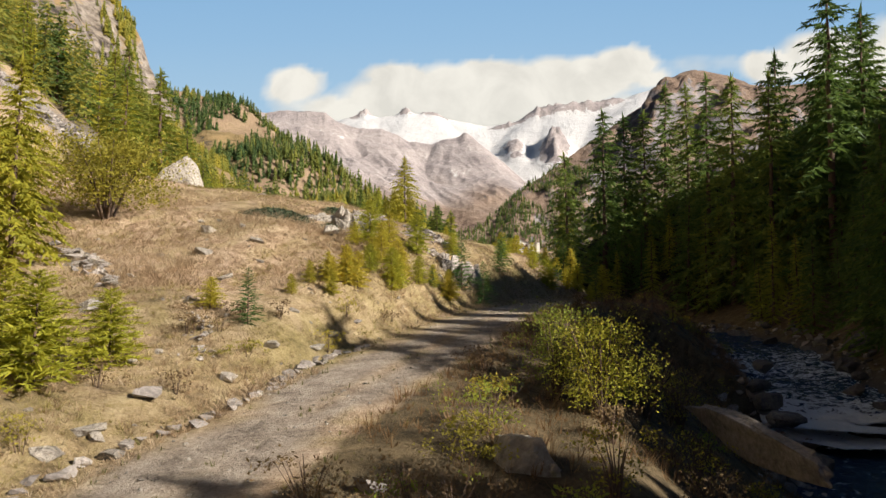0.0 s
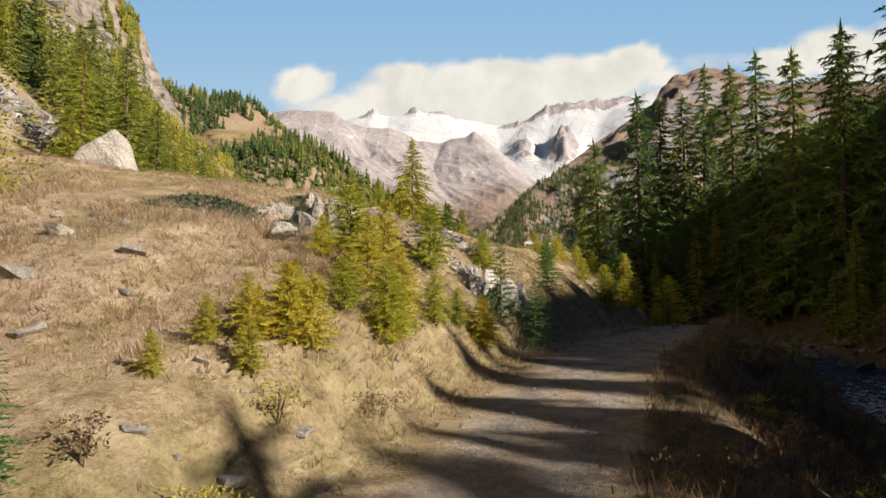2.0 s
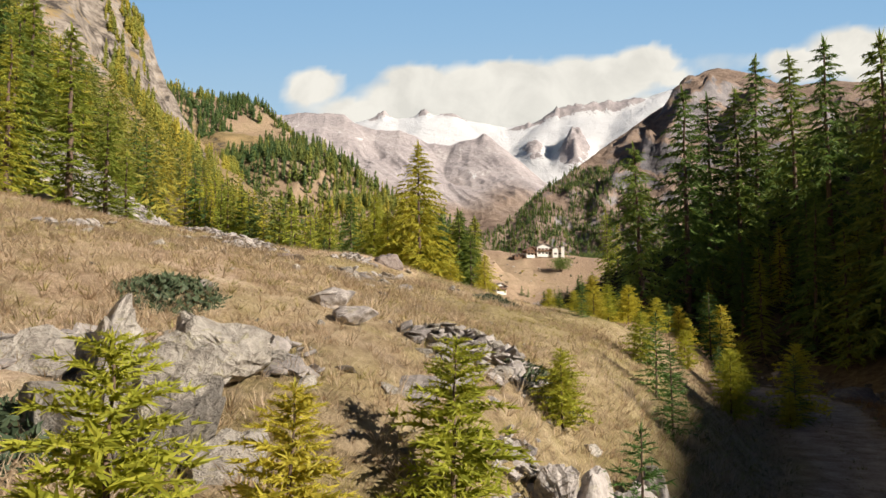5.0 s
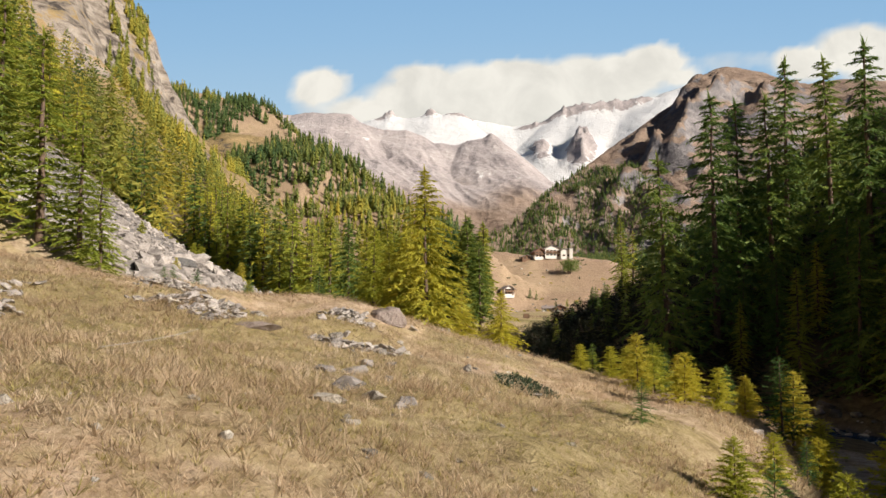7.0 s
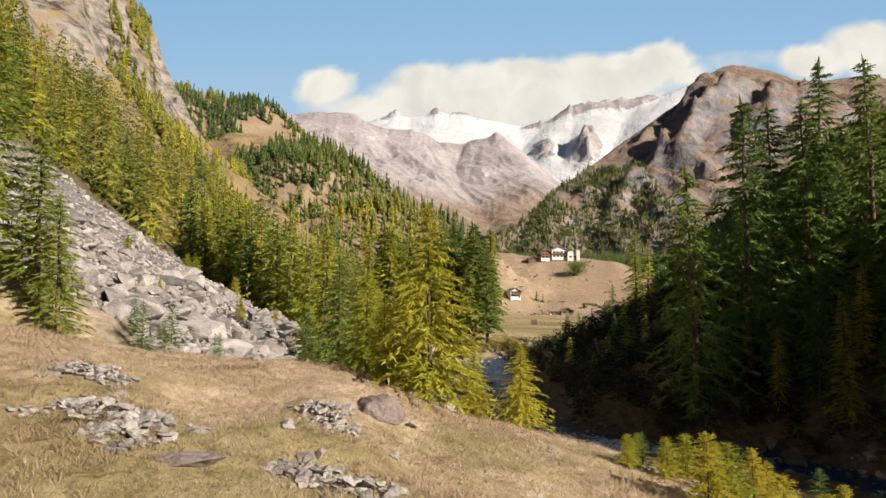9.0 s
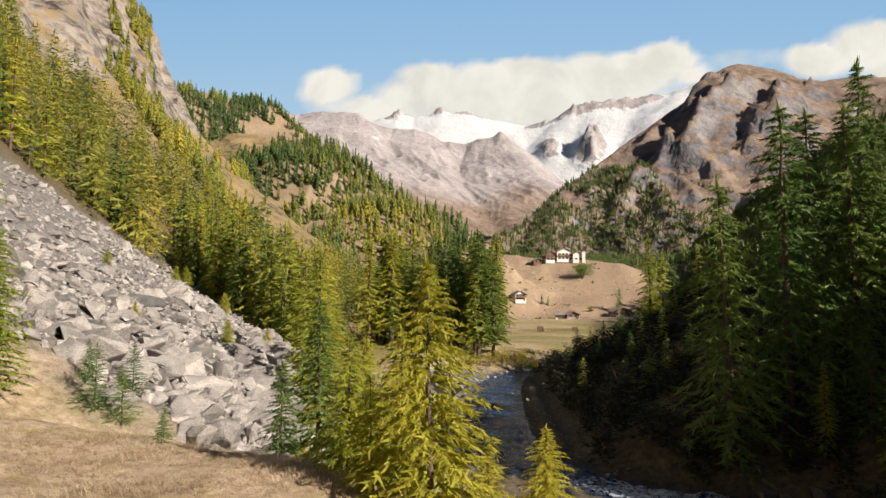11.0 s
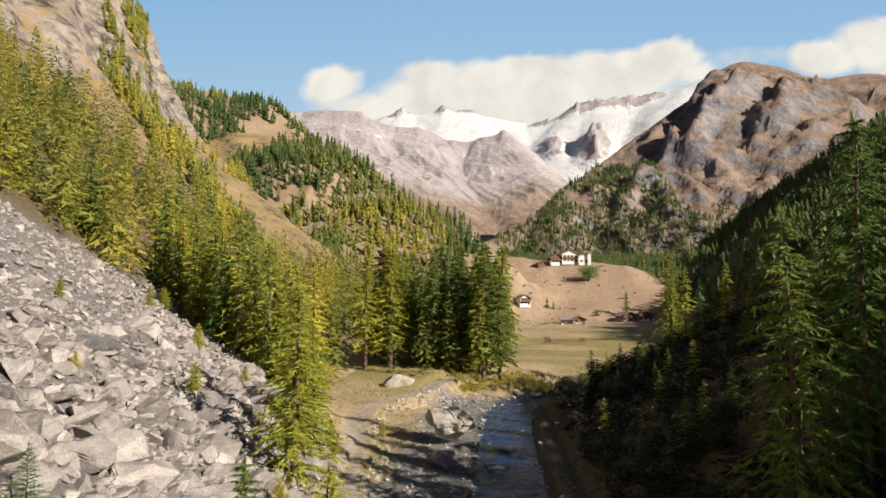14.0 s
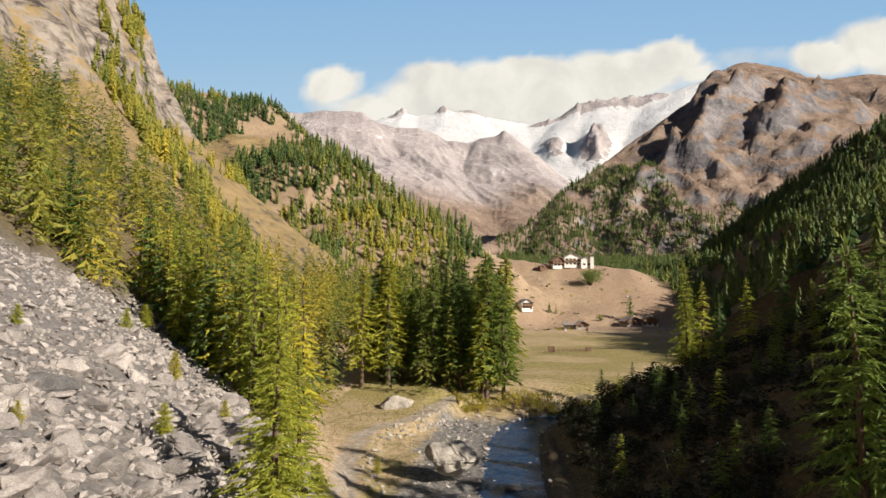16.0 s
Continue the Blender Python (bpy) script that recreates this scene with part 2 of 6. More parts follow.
# rocky ribs that stand out of the ice: centre, half-widths, height
RIBS = [(392, 3830, 52, 130, 60), (560, 3650, 60, 110, 60), (610, 3760, 62, 150, 95), (400, 4320, 100, 40, 25), (600, 4330, 95, 45, 55), (760, 4340, 110, 45, 62), (920, 4345, 110, 45, 52), (1060, 4365, 80, 45, 40),
        (-491, 4385, 38, 30, 40), (-540, 4380, 60, 30, 20), (-231, 4385, 42, 30, 45), (-60, 4385, 80, 25, 18)]
# buttresses on the brown mountain: from the foot up, with their height over the slope
FINS = [line(p, 4) for p in (
    [(545, 1930, 15), (600, 1985, 62), (655, 2040, 66), (715, 2095, 8)], [(560, 1815, 15), (620, 1870, 70), (690, 1925, 60), (740, 1960, 10)],
    [(345, 1790, 15), (390, 1840, 60), (450, 1900, 55), (500, 1945, 15)], [(200, 1595, 8), (255, 1650, 30), (300, 1712, 10)], [(290, 1555, 8), (350, 1635, 48), (400, 1690, 10)],
    [(470, 1695, 10), (545, 1800, 60), (590, 1850, 12)], [(615, 1675, 10), (668, 1765, 45), (700, 1820, 10)],
    [(680, 1705, 10), (760, 1840, 55), (800, 1900, 10)], [(410, 1690, 8), (455, 1760, 42), (480, 1800, 8)], [(850, 1850, 8), (880, 1940, 34), (890, 2020, 6)])]
# how far east the sunlit ground reaches
SHADE_Y = [-40, 5, 10, 18, 21, 24, 30, 40, 50, 60, 75, 90, 98, 170, 185, 240, 300, 600]
SHADE_X = [12, 10, 1, -2, 1, 1, 0.5, 2.2, 6.5, 11, 15, 13, 5.5, 7, 24, 60, 100, 320]


def land(x, y):
    """Height of the ground, and the cover: road, scree, meadow, woods floor, bare rock, snow, river bed."""
    x, y = np.asarray(x, float), np.asarray(y, float)
    far = (y > 260) | (np.abs(x) > 120)
    xn, yn = np.where(far, 400.0, x), np.where(far, 200.0, y)
    rd, rz = near_line(ROAD, xn, yn)
    wd, wz = near_line(RIVER, xn, yn)
    rough = fbm(x, y, 2.6, 3)
    # valley floor
    floor = np.interp(y, [-200, 0, 60, 90, 150, 185, 240, 300, 460, 600, 1500, 3300, 5000],
                      [-16, -3.5, -1.0, -0.6, 0.4, 2.5, 2.3, 1.6, 3.0, 12, 105, 335, 420]) + fbm(x, y, 40, 3) * 1.2
    # meadow hill beside the road
    hill = np.interp(y, [-60, 0, 8, 14, 18, 22, 26, 30, 35, 40, 46, 52, 57, 62, 68, 76, 90],
                     [-12, -3.6, -2.6, -1.6, 0.0, 1.3, 2.9, 3.8, 4.7, 5.2, 5.7, 6.1, 6.0, 5.0, 2.7, 0.0, -5])
    lean_l = np.interp(y, [10, 20, 25, 30, 40, 57, 70], [0.04, 0.06, 0.06, 0.12, 0.19, 0.15, 0.2])
    lean_r = np.interp(y, [10, 22, 26, 35, 50, 60], [0.1, 0.1, 0.24, 0.22, 0.24, 0.25])
    d = np.maximum(-6 - x, -40)
    hill = hill + np.where(x < -6, lean_l * np.minimum(d, 40), lean_r * d) + rough * 0.35 + fbm(x, y, 7, 2) * 0.6
    bank = rz + 0.95 * np.maximum(-rd - 1.9, 0) + rough * 0.3
    left = smin(hill, bank, 0.7)
    left = np.where(rd > -1.9, rz, left)
    # left flank of the valley: scree below, woods, cliff above
    toe = np.interp(y, [-200, 40, 60, 76, 88, 103, 124, 159, 225, 300, 480], [-26, -26, -16, -9.5, -11.6, -14, -15.5, -27, -27, -26, -30])
    dt = np.maximum(toe - x, 0)
    flank = 0.55 * dt + 0.25 * np.maximum(dt - 30, 0) + 1.0 * np.maximum(dt - 144, 0)
    flank = flank + ridged(x, y, 60, 4) * step(15, 90, dt) * 7 + ridged(x + 0.4 * y, y, 34, 5, 0.6) * step(120, 160, dt) * 15
    bands = flank + 9 * fbm(x, y, 45, 3)
    flank = flank + (1.5 * np.sin(bands * 0.40) + 0.8 * np.sin(bands * 0.93 + 2)) * (0.6 + 1.4 * vnoise(x / 40, y / 40)) * step(118, 150, dt)
    flank = flank - 1.5 * np.maximum(y - 468 + fbm(x, y, 60, 3) * 25, 0) * step(80, 150, dt) - 0.25 * np.maximum(y - 470, 0)
    flank = np.where(dt > 0, flank, -60)
    # bench between road and water, then the bank
    bench = rz - 0.10 * np.maximum(rd - 1.6, 0) + rough * 0.25 * step(1.6, 3, rd)
    high = y > 94
    bar = np.where(y > 100, np.interp(-wd, [3, 4, 12, 32], [0, 0.25, 0.8, 2.2]), 0.85 * np.maximum(-wd - 3.0, 0))
    shore = wz + bar + rough * 0.2
    east = np.where(rd > 0, smin(bench, shore, 0.5), left)
    low = np.where(high & (rd < 0), smax(floor, rz - 0.2, 0.5), east)
    low = np.where(rd > 0, smin(bench, shore, 0.5), low)
    verge = np.where(np.abs(rd) < 3.2, step(1.3, 3.2, np.abs(rd)), 1.0)
    low = np.where(y > 150, low * (1 - step(165, 185, y)) + np.maximum(floor, 0) * step(165, 185, y), low)
    low = np.where(far, floor, low)
    z = low * verge + np.where(far, floor, rz) * (1 - verge)
    z = np.where(dt > 0, smax(z, flank, 1.2), z)
    # right flank, across the water
    toe_r = np.interp(y, [-200, 0, 60, 84, 95, 160, 185, 240, 300, 450, 520, 620, 700], [14, 15, 30, 27, 5.5, 6.5, 22, 42, 66, 116, 116, 100, 110])
    de = x - toe_r
    crest = np.interp(y, [-300, 60, 120, 170, 250, 400, 520, 640, 720], [26, 28, 30, 36, 46, 76, 76, 40, 0]) + 0.10 * np.clip(x - 170, 0, 150)
    flank_r = smin(np.interp(y, [60, 100, 190, 320], [0.46, 0.42, 0.5, 0.75]) * de, crest, 12) + fbm(x, y, 30, 4) * 5 * step(4, 40, de) + ridged(x, y, 14, 3) * 1.2 * step(3, 20, de)
    flank_r = flank_r + np.where(far, floor, np.minimum(wz, floor) + 0.3) * step(60, 0, de)
    wet = (wd > 0) & ~far
    side_r = wz + 0.7 * np.maximum(wd - 3.2, 0)
    z = np.where(wet, np.where(de > 0, smin(side_r, np.maximum(flank_r, wz + 0.5), 1.0), np.minimum(side_r, wz + 0.8) + rough * 0.3), z)
    z = np.where(far & (de > 0), np.maximum(z, flank_r), z)
    # unseen high ridge added behind right flank, keeps low sun off the bank
    aim = y + 0.6 * (x - 6)
    ridge = 0.625 * (x - np.interp(aim, SHADE_Y, SHADE_X)) - np.interp(aim, [0, 9, 18, 24, 30, 70, 85, 115, 130], [13, 11, 9, 4, 0, 0, 3, 3, 0.5]) + fbm(x, y, 16, 3) * 1.5
    out = step(0, 14, x - np.maximum(0.72 * (y + 6) + 8, 52))
    z = np.where((y > -60) & (y < 260), z + out * np.maximum(np.minimum(ridge, 130) - z, 0), z)
    # river bed
    bed = wz - 0.45 + 0.5 * step(2.0, 3.4, np.abs(wd)) * 1.0
    z = np.where((np.abs(wd) < 3.4) & ~far, np.minimum(z, bed), z)
    # spur, village knoll and the far ranges
    spur = tent(SPUR, lambda r: 0.38 * np.minimum(r, 100) + 0.75 * np.maximum(r - 100, 0), x, y, lambda r: 1.1 * r) + ridged(x, y, 90, 5) * 8 - 6
    z = np.where(y > 330, smax(z, spur, 6), z)
    knoll = tent(KNOLL, lambda r: 0.40 * np.maximum(r - 3, 0), x, y) + fbm(x, y, 30, 3) * 2.5
    z = np.where(y > 330, smax(z, knoll, 4), z)
    shoulder = tent(SHOULDER, lambda r: 0.85 * r, x, y) + ridged(x, y, 120, 4) * 12
    z = np.where((y > 500) & (x > 60), smax(z, shoulder, 8), z)
    brown, off = tent(BROWN, lambda r: 0.78 * r, x, y, lambda r: 1.4 * r, True)
    across, along = 0.77 * x + 0.64 * y, 0.64 * x - 0.77 * y
    crag = ridged(across, along * 0.5, 300, 6, 0.55) * 56 + ridged(across, along * 0.6, 120, 4, 0.62) * 24
    brown = brown + (crag - 10) * step(0, 190, off) + ridged(x, y, 70, 4, 0.65) * (3 + 14 * step(20, 160, off))
    for fin in FINS:
        d, lift = near_line(fin, x, y)
        brown = brown + step(0, 70, off) * lift * np.where(d < 0, np.clip(1 + d / 26, 0, 1), np.clip(1 - d / 110, 0, 1) ** 1.3) * np.clip(0.85 + 0.5 * ridged(x, y, 45, 3, 0.6), 0.3, 1.2)
    z = np.where(y > 800, smax(z, brown, 20), z)
    face, off = tent(FACE, lambda r: 0.9 * np.minimum(r, 300) + 0.55 * np.maximum(r - 300, 0), x, y, lambda r: 0.9 * r, True)
    lean = 0.8 * x + 0.6 * y
    face = face + (ridged(lean, 0.45 * (0.8 * y - 0.6 * x), 260, 4, 0.55) * 40 - 5) * step(0, 260, off) + ridged(x, y, 90, 2, 0.5) * 6
    beds = face + 0.30 * x + 60 * fbm(x, y, 300, 3)
    face = face + (7 * np.sin(beds / 19) + 3 * np.sin(beds / 8.3 + 1)) * (0.7 + 1.2 * vnoise(x / 90, y / 90)) * step(10, 120, off) * step(420, 620, face)
    face = face + 26 * np.exp(-((x - 107) / 24) ** 2 - ((y - 3450) / 50) ** 2)
    ice = tent(ICE, lambda r: 0.62 * r, x, y) + fbm(x, y, 300, 5, 0.45) * 24
    for cx, cy, rx, ry, up in RIBS:
        ice = ice + up * np.exp(-(((x - cx) / rx) ** 2 + ((y - cy) / ry) ** 2)) * (0.75 + 0.8 * ridged(x, y, 90, 5, 0.6))
    z = np.where(y > 1800, smax(z, face, 15), z)
    z = np.where(y > 1800, smax(z, ice, 15), z)
    cover = {
        "road": (1 - step(0.75, 1.6, np.abs(rd) + rough * 0.9 + 0.5 * fbm(x, y, 6, 2))) * (1 - 0.75 * np.exp(-(rd / 0.26) ** 2) * step(-0.15, 0.15, fbm(x, y, 5, 2))) * ~far * (y < 178),
        "scree": step(-1, 2.5, dt + rough * 2) * step(70, 80, y + rough * 3) * (1 - step(-6, 6, np.maximum(y - 124 - 1.29 * (-22 - x), -58 - x))) * ~(far & (x > 0)),
        "wet": (1 - step(3.0, 4.6, np.abs(wd) + rough)) * ~far,
        "bar": ((wd < 0) & (y > 98) & (wd > -14)) * ~far * (1 - step(10.0, 12.0, -wd + 3 * rough)) * (1 - step(160, 168, y)),
        "bench": (((rd > 1.5) & (y < 100) & (wd < 0)) | ((wd > 0) & (y < 185))) * 1.0 * ~far,
        "lush": ~far * (y < 80) * np.clip(0.5 * np.exp(-((rd + 2.6) / 1.6) ** 2) + (0.32 + 0.38 * step(34, 42, y)) * step(-0.1, 0.25, fbm(x, y, 9, 3)) * (rd < -3), 0, 1) + step(95, 112, y) * (1 - step(330, 440, y)) * (x > toe + 2) * (0.35 + 0.65 * step(-0.3, 0.25, fbm(x, y, 22, 3))) * 1.0,
        "heath": step(395, 440, y) * (1 - step(900, 1100, y)) * (0.45 + 0.4 * step(-0.3, 0.3, fbm(x, y, 35, 4))),
        "woods": np.maximum(step(1, 6, de) * (wd > 0), np.maximum(step(0, 25, dt) * (y > 110) * (1 - step(330, 400, y)), np.maximum(((spur > z - 12) & (x < 0)) * 0.22, shoulder > z - 5) * (y > 330))) * (y < 1200),
        "rock": np.maximum(step(120, 150, dt) * (y < 700), step(30, 42, dt + 10 * rough) * step(232, 240, y + 8 * fbm(x, y, 14, 2)) * (y < 480)),
        "peak": step(900, 1300, y),
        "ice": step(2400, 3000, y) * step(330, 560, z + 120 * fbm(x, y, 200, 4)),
        "snow": step(-4, 10, ice - face) * step(-850, -600, x + fbm(x, y, 200, 3) * 200) * step(3300, 3500, y) * (1 - np.clip(1.5 * sum(np.exp(-(((x - a) / b) ** 2 + ((y - c) / d) ** 2) * 1.1) for a, c, b, d, e in RIBS), 0, 1)),
    }
    return z, cover


def mesh_of(name, verts, faces, mats=(), smooth=False, index=None):
    me = bpy.data.meshes.new(name)
    verts = np.asarray(verts, np.float32)
    faces = np.asarray(faces, np.int32)
    k = faces.shape[1]
    me.vertices.add(len(verts))
    me.vertices.foreach_set("co", verts.ravel())
    me.loops.add(faces.size)
    me.loops.foreach_set("vertex_index", faces.ravel())
    me.polygons.add(len(faces))
    me.polygons.foreach_set("loop_start", np.arange(0, faces.size, k, dtype=np.int32))
    me.polygons.foreach_set("use_smooth", np.full(len(faces), smooth))
    for m in mats:
        me.materials.append(m)
    if index is not None:
        me.polygons.foreach_set("material_index", np.asarray(index, np.int32))
    me.update(calc_edges=True)
    return me


def set_attr(me, name, values):
    a = me.attributes.new(name, "FLOAT", "POINT")
    a.data.foreach_set("value", np.asarray(values, np.float32))


TX, TY = np.arange(-70, 60.1, 0.3), np.arange(-8, 190.1, 0.3)
TABLE = land(*np.meshgrid(TX, TY))[0]


def heights(x, y):
    """Ground heights from a fine table near the path, else worked out afresh."""
    x, y = np.atleast_1d(np.asarray(x, float)), np.atleast_1d(np.asarray(y, float))
    if x.min() < -69 or x.max() > 59 or y.min() < -7 or y.max() > 189:
        return land(x, y)[0]
    u, v = (x + 70) / 0.3, (y + 8) / 0.3
    i, j = u.astype(int), v.astype(int)
    u, v = u - i, v - j
    return (TABLE[j, i] * (1 - u) + TABLE[j, i + 1] * u) * (1 - v) + (TABLE[j + 1, i] * (1 - u) + TABLE[j + 1, i + 1] * u) * v


def height(x, y):
    return float(heights(x, y)[0])


# ---- ground ----
def mat_ground():
    m, nt, lk, bs = nodes("alpine_ground")
    p = world_pos(nt)
    big = noise_out(nt, lk, 0.22, 5, 0.6, p)
    mid = noise_out(nt, lk, 1.6, 6, 0.65, p, 0.3)
    fine = noise_out(nt, lk, 14, 6, 0.7, p)
    f = mathn(nt, lk, "MULTIPLY_ADD", fine, 0.4, mathn(nt, lk, "MULTIPLY", mid, 0.6))
    grass = ramp(nt, [(0.36, (0.17, 0.11, 0.065)), (0.44, (0.38, 0.265, 0.165)), (0.53, (0.54, 0.405, 0.27)), (0.64, (0.64, 0.51, 0.36))], f, lk)
    heath = ramp(nt, [(0.40, (0.16, 0.105, 0.07)), (0.60, (0.40, 0.28, 0.185))], f, lk)
    patch = noise_out(nt, lk, 0.55, 5, 0.65, p, 0.8)
    grass = mixc(nt, lk, mathn(nt, lk, "MULTIPLY", ramp(nt, [(0.50, (0, 0, 0)), (0.60, (1, 1, 1))], patch, lk), 0.28), grass, heath)
    green = ramp(nt, [(0.4, (0.06, 0.065, 0.02)), (0.6, (0.25, 0.21, 0.08))], f, lk)
    col = mixc(nt, lk, mathn(nt, lk, "MULTIPLY", ramp(nt, [(0.50, (0, 0, 0)), (0.62, (1, 1, 1))], big, lk), 0.55), grass, green)
    lush = ramp(nt, [(0.38, (0.10, 0.085, 0.03)), (0.5, (0.25, 0.205, 0.075)), (0.62, (0.38, 0.31, 0.13))], f, lk)
    tuft = noise_out(nt, lk, 4.2, 5, 0.7, p, 1.2)
    col = mixc(nt, lk, mathn(nt, lk, "MULTIPLY", ramp(nt, [(0.50, (0, 0, 0)), (0.60, (1, 1, 1))], tuft, lk), 0.5), col, (0.24, 0.17, 0.085))
    olive = noise_out(nt, lk, 0.9, 5, 0.65, p, 0.7)
    col = mixc(nt, lk, mathn(nt, lk, "MULTIPLY", ramp(nt, [(0.50, (0, 0, 0)), (0.60, (1, 1, 1))], olive, lk), 0.45), col, (0.35, 0.28, 0.12))
    col = mixc(nt, lk, mathn(nt, lk, "MULTIPLY", ramp(nt, [(0.36, (1, 1, 1)), (0.44, (0, 0, 0))], olive, lk), 0.5), col, (0.52, 0.385, 0.285))
    col = mixc(nt, lk, attr(nt, "lush"), col, lush)
    col = mixc(nt, lk, attr(nt, "heath"), col, heath)
    dirt = ramp(nt, [(0.38, (0.05, 0.04, 0.022)), (0.62, (0.22, 0.165, 0.09))], f, lk)
    col = mixc(nt, lk, attr(nt, "bench"), col, dirt)
    floor_w = ramp(nt, [(0.3, (0.04, 0.032, 0.018)), (0.52, (0.13, 0.098, 0.05)), (0.7, (0.27, 0.20, 0.10))], f, lk)
    col = mixc(nt, lk, attr(nt, "woods"), col, floor_w)
    gravel = ramp(nt, [(0.38, (0.17, 0.14, 0.11)), (0.5, (0.35, 0.295, 0.235)), (0.62, (0.50, 0.43, 0.35))], f, lk)
    col = mixc(nt, lk, attr(nt, "road"), col, gravel)
    stone = ramp(nt, [(0.38, (0.06, 0.056, 0.05)), (0.5, (0.17, 0.16, 0.145)), (0.62, (0.33, 0.31, 0.28))], f, lk)
    gaps = ramp(nt, [(0.3, (0.06, 0.055, 0.05)), (0.5, (0.18, 0.165, 0.15)), (0.7, (0.33, 0.30, 0.27))], f, lk)
    col = mixc(nt, lk, attr(nt, "scree"), col, gaps)
    col = mixc(nt, lk, attr(nt, "bar"), col, stone)
    wetc = ramp(nt, [(0.3, (0.03, 0.028, 0.025)), (0.7, (0.13, 0.12, 0.105))], f, lk)
    col = mixc(nt, lk, attr(nt, "wet"), col, wetc)
    # cliffs: bare rock where steep, turf on the ledges
    sl = nt.new("ShaderNodeSeparateXYZ")
    lk.new(nt.new("ShaderNodeNewGeometry").outputs["Normal"], sl.inputs[0])
    up = sl.outputs[2]
    r1 = noise_out(nt, lk, 0.06, 8, 0.65, p, 0.6)
    mp = nt.new("ShaderNodeMapping")
    mp.inputs["Rotation"].default_value = (0.25, 0.5, 0.0)
    mp.inputs["Scale"].default_value = (0.09, 0.09, 0.24)
    lk.new(p, mp.inputs["Vector"])
    r2 = noise_out(nt, lk, 1.0, 8, 0.65, mp.outputs[0], 0.5)
    rf = mathn(nt, lk, "MULTIPLY_ADD", r2, 0.55, mathn(nt, lk, "MULTIPLY", r1, 0.45))
    cliff = ramp(nt, [(0.40, (0.06, 0.05, 0.042)), (0.46, (0.20, 0.165, 0.13)), (0.52, (0.31, 0.265, 0.215)), (0.60, (0.45, 0.40, 0.34))], rf, lk)
    turf = ramp(nt, [(0.35, (0.13, 0.10, 0.045)), (0.5, (0.26, 0.19, 0.09)), (0.65, (0.36, 0.25, 0.125))], rf, lk)
    ledge = mathn(nt, lk, "MULTIPLY_ADD", rf, 2.2, up)
    cliff = mixc(nt, lk, ramp(nt, [(0.70, (0, 0, 0)), (0.82, (1, 1, 1))], mathn(nt, lk, "ADD", ledge, -0.93), lk), cliff, turf)
    col = mixc(nt, lk, attr(nt, "rock"), col, cliff)
    # far range: brown turf and grey-violet rock
    q1 = noise_out(nt, lk, 0.008, 10, 0.65, p, 0.5)
    q2 = noise_out(nt, lk, 0.05, 8, 0.65, p)
    qf = mathn(nt, lk, "MULTIPLY_ADD", q2, 0.45, mathn(nt, lk, "MULTIPLY", q1, 0.55))
    prock = ramp(nt, [(0.38, (0.085, 0.08, 0.085)), (0.5, (0.19, 0.175, 0.17)), (0.62, (0.31, 0.28, 0.265))], qf, lk)
    pturf = ramp(nt, [(0.38, (0.13, 0.09, 0.066)), (0.5, (0.23, 0.165, 0.12)), (0.62, (0.30, 0.225, 0.165))], qf, lk)
    pk = mathn(nt, lk, "MULTIPLY_ADD", qf, 0.75, mathn(nt, lk, "MULTIPLY", up, 1.0))
    peak = mixc(nt, lk, ramp(nt, [(0.90, (0, 0, 0)), (1.0, (1, 1, 1))], mathn(nt, lk, "MULTIPLY_ADD", pk, 1.0, -0.07), lk), prock, pturf)
    col = mixc(nt, lk, attr(nt, "peak"), col, peak)
    # far face rock: base colours paled to imitate haze over the distance
    hazed_rock = ramp(nt, [(0.38, (0.24, 0.21, 0.205)), (0.47, (0.33, 0.29, 0.275)), (0.55, (0.38, 0.335, 0.315)), (0.64, (0.46, 0.41, 0.38))], qf, lk)
    col = mixc(nt, lk, attr(nt, "ice"), col, hazed_rock)
    sn = mathn(nt, lk, "ADD", attr(nt, "snow"), mathn(nt, lk, "MULTIPLY_ADD", qf, 3.6, -1.8))
    snow = mathn(nt, lk, "MULTIPLY", ramp(nt, [(0.42, (0, 0, 0)), (0.5, (1, 1, 1))], sn, lk), attr(nt, "ice"))
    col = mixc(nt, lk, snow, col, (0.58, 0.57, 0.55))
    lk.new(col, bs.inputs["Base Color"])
    bs.inputs["Roughness"].default_value = 0.9
    bs.inputs["Specular IOR Level"].default_value = 0.2
    near = nt.new("ShaderNodeBump")
    near.inputs["Strength"].default_value, near.inputs["Distance"].default_value = 1.0, 0.22
    lk.new(f, near.inputs["Height"])
    wide = nt.new("ShaderNodeBump")
    wide.inputs["Distance"].default_value = 15.0
    lk.new(attr(nt, "peak"), wide.inputs["Strength"])
    lk.new(qf, wide.inputs["Height"])
    ledges = nt.new("ShaderNodeBump")
    ledges.inputs["Distance"].default_value = 5.0
    lk.new(attr(nt, "rock"), ledges.inputs["Strength"])
    lk.new(rf, ledges.inputs["Height"])
    lk.new(near.outputs[0], ledges.inputs["Normal"])
    lk.new(ledges.outputs[0], wide.inputs["Normal"])
    lk.new(wide.outputs[0], bs.inputs["Normal"])
    return m


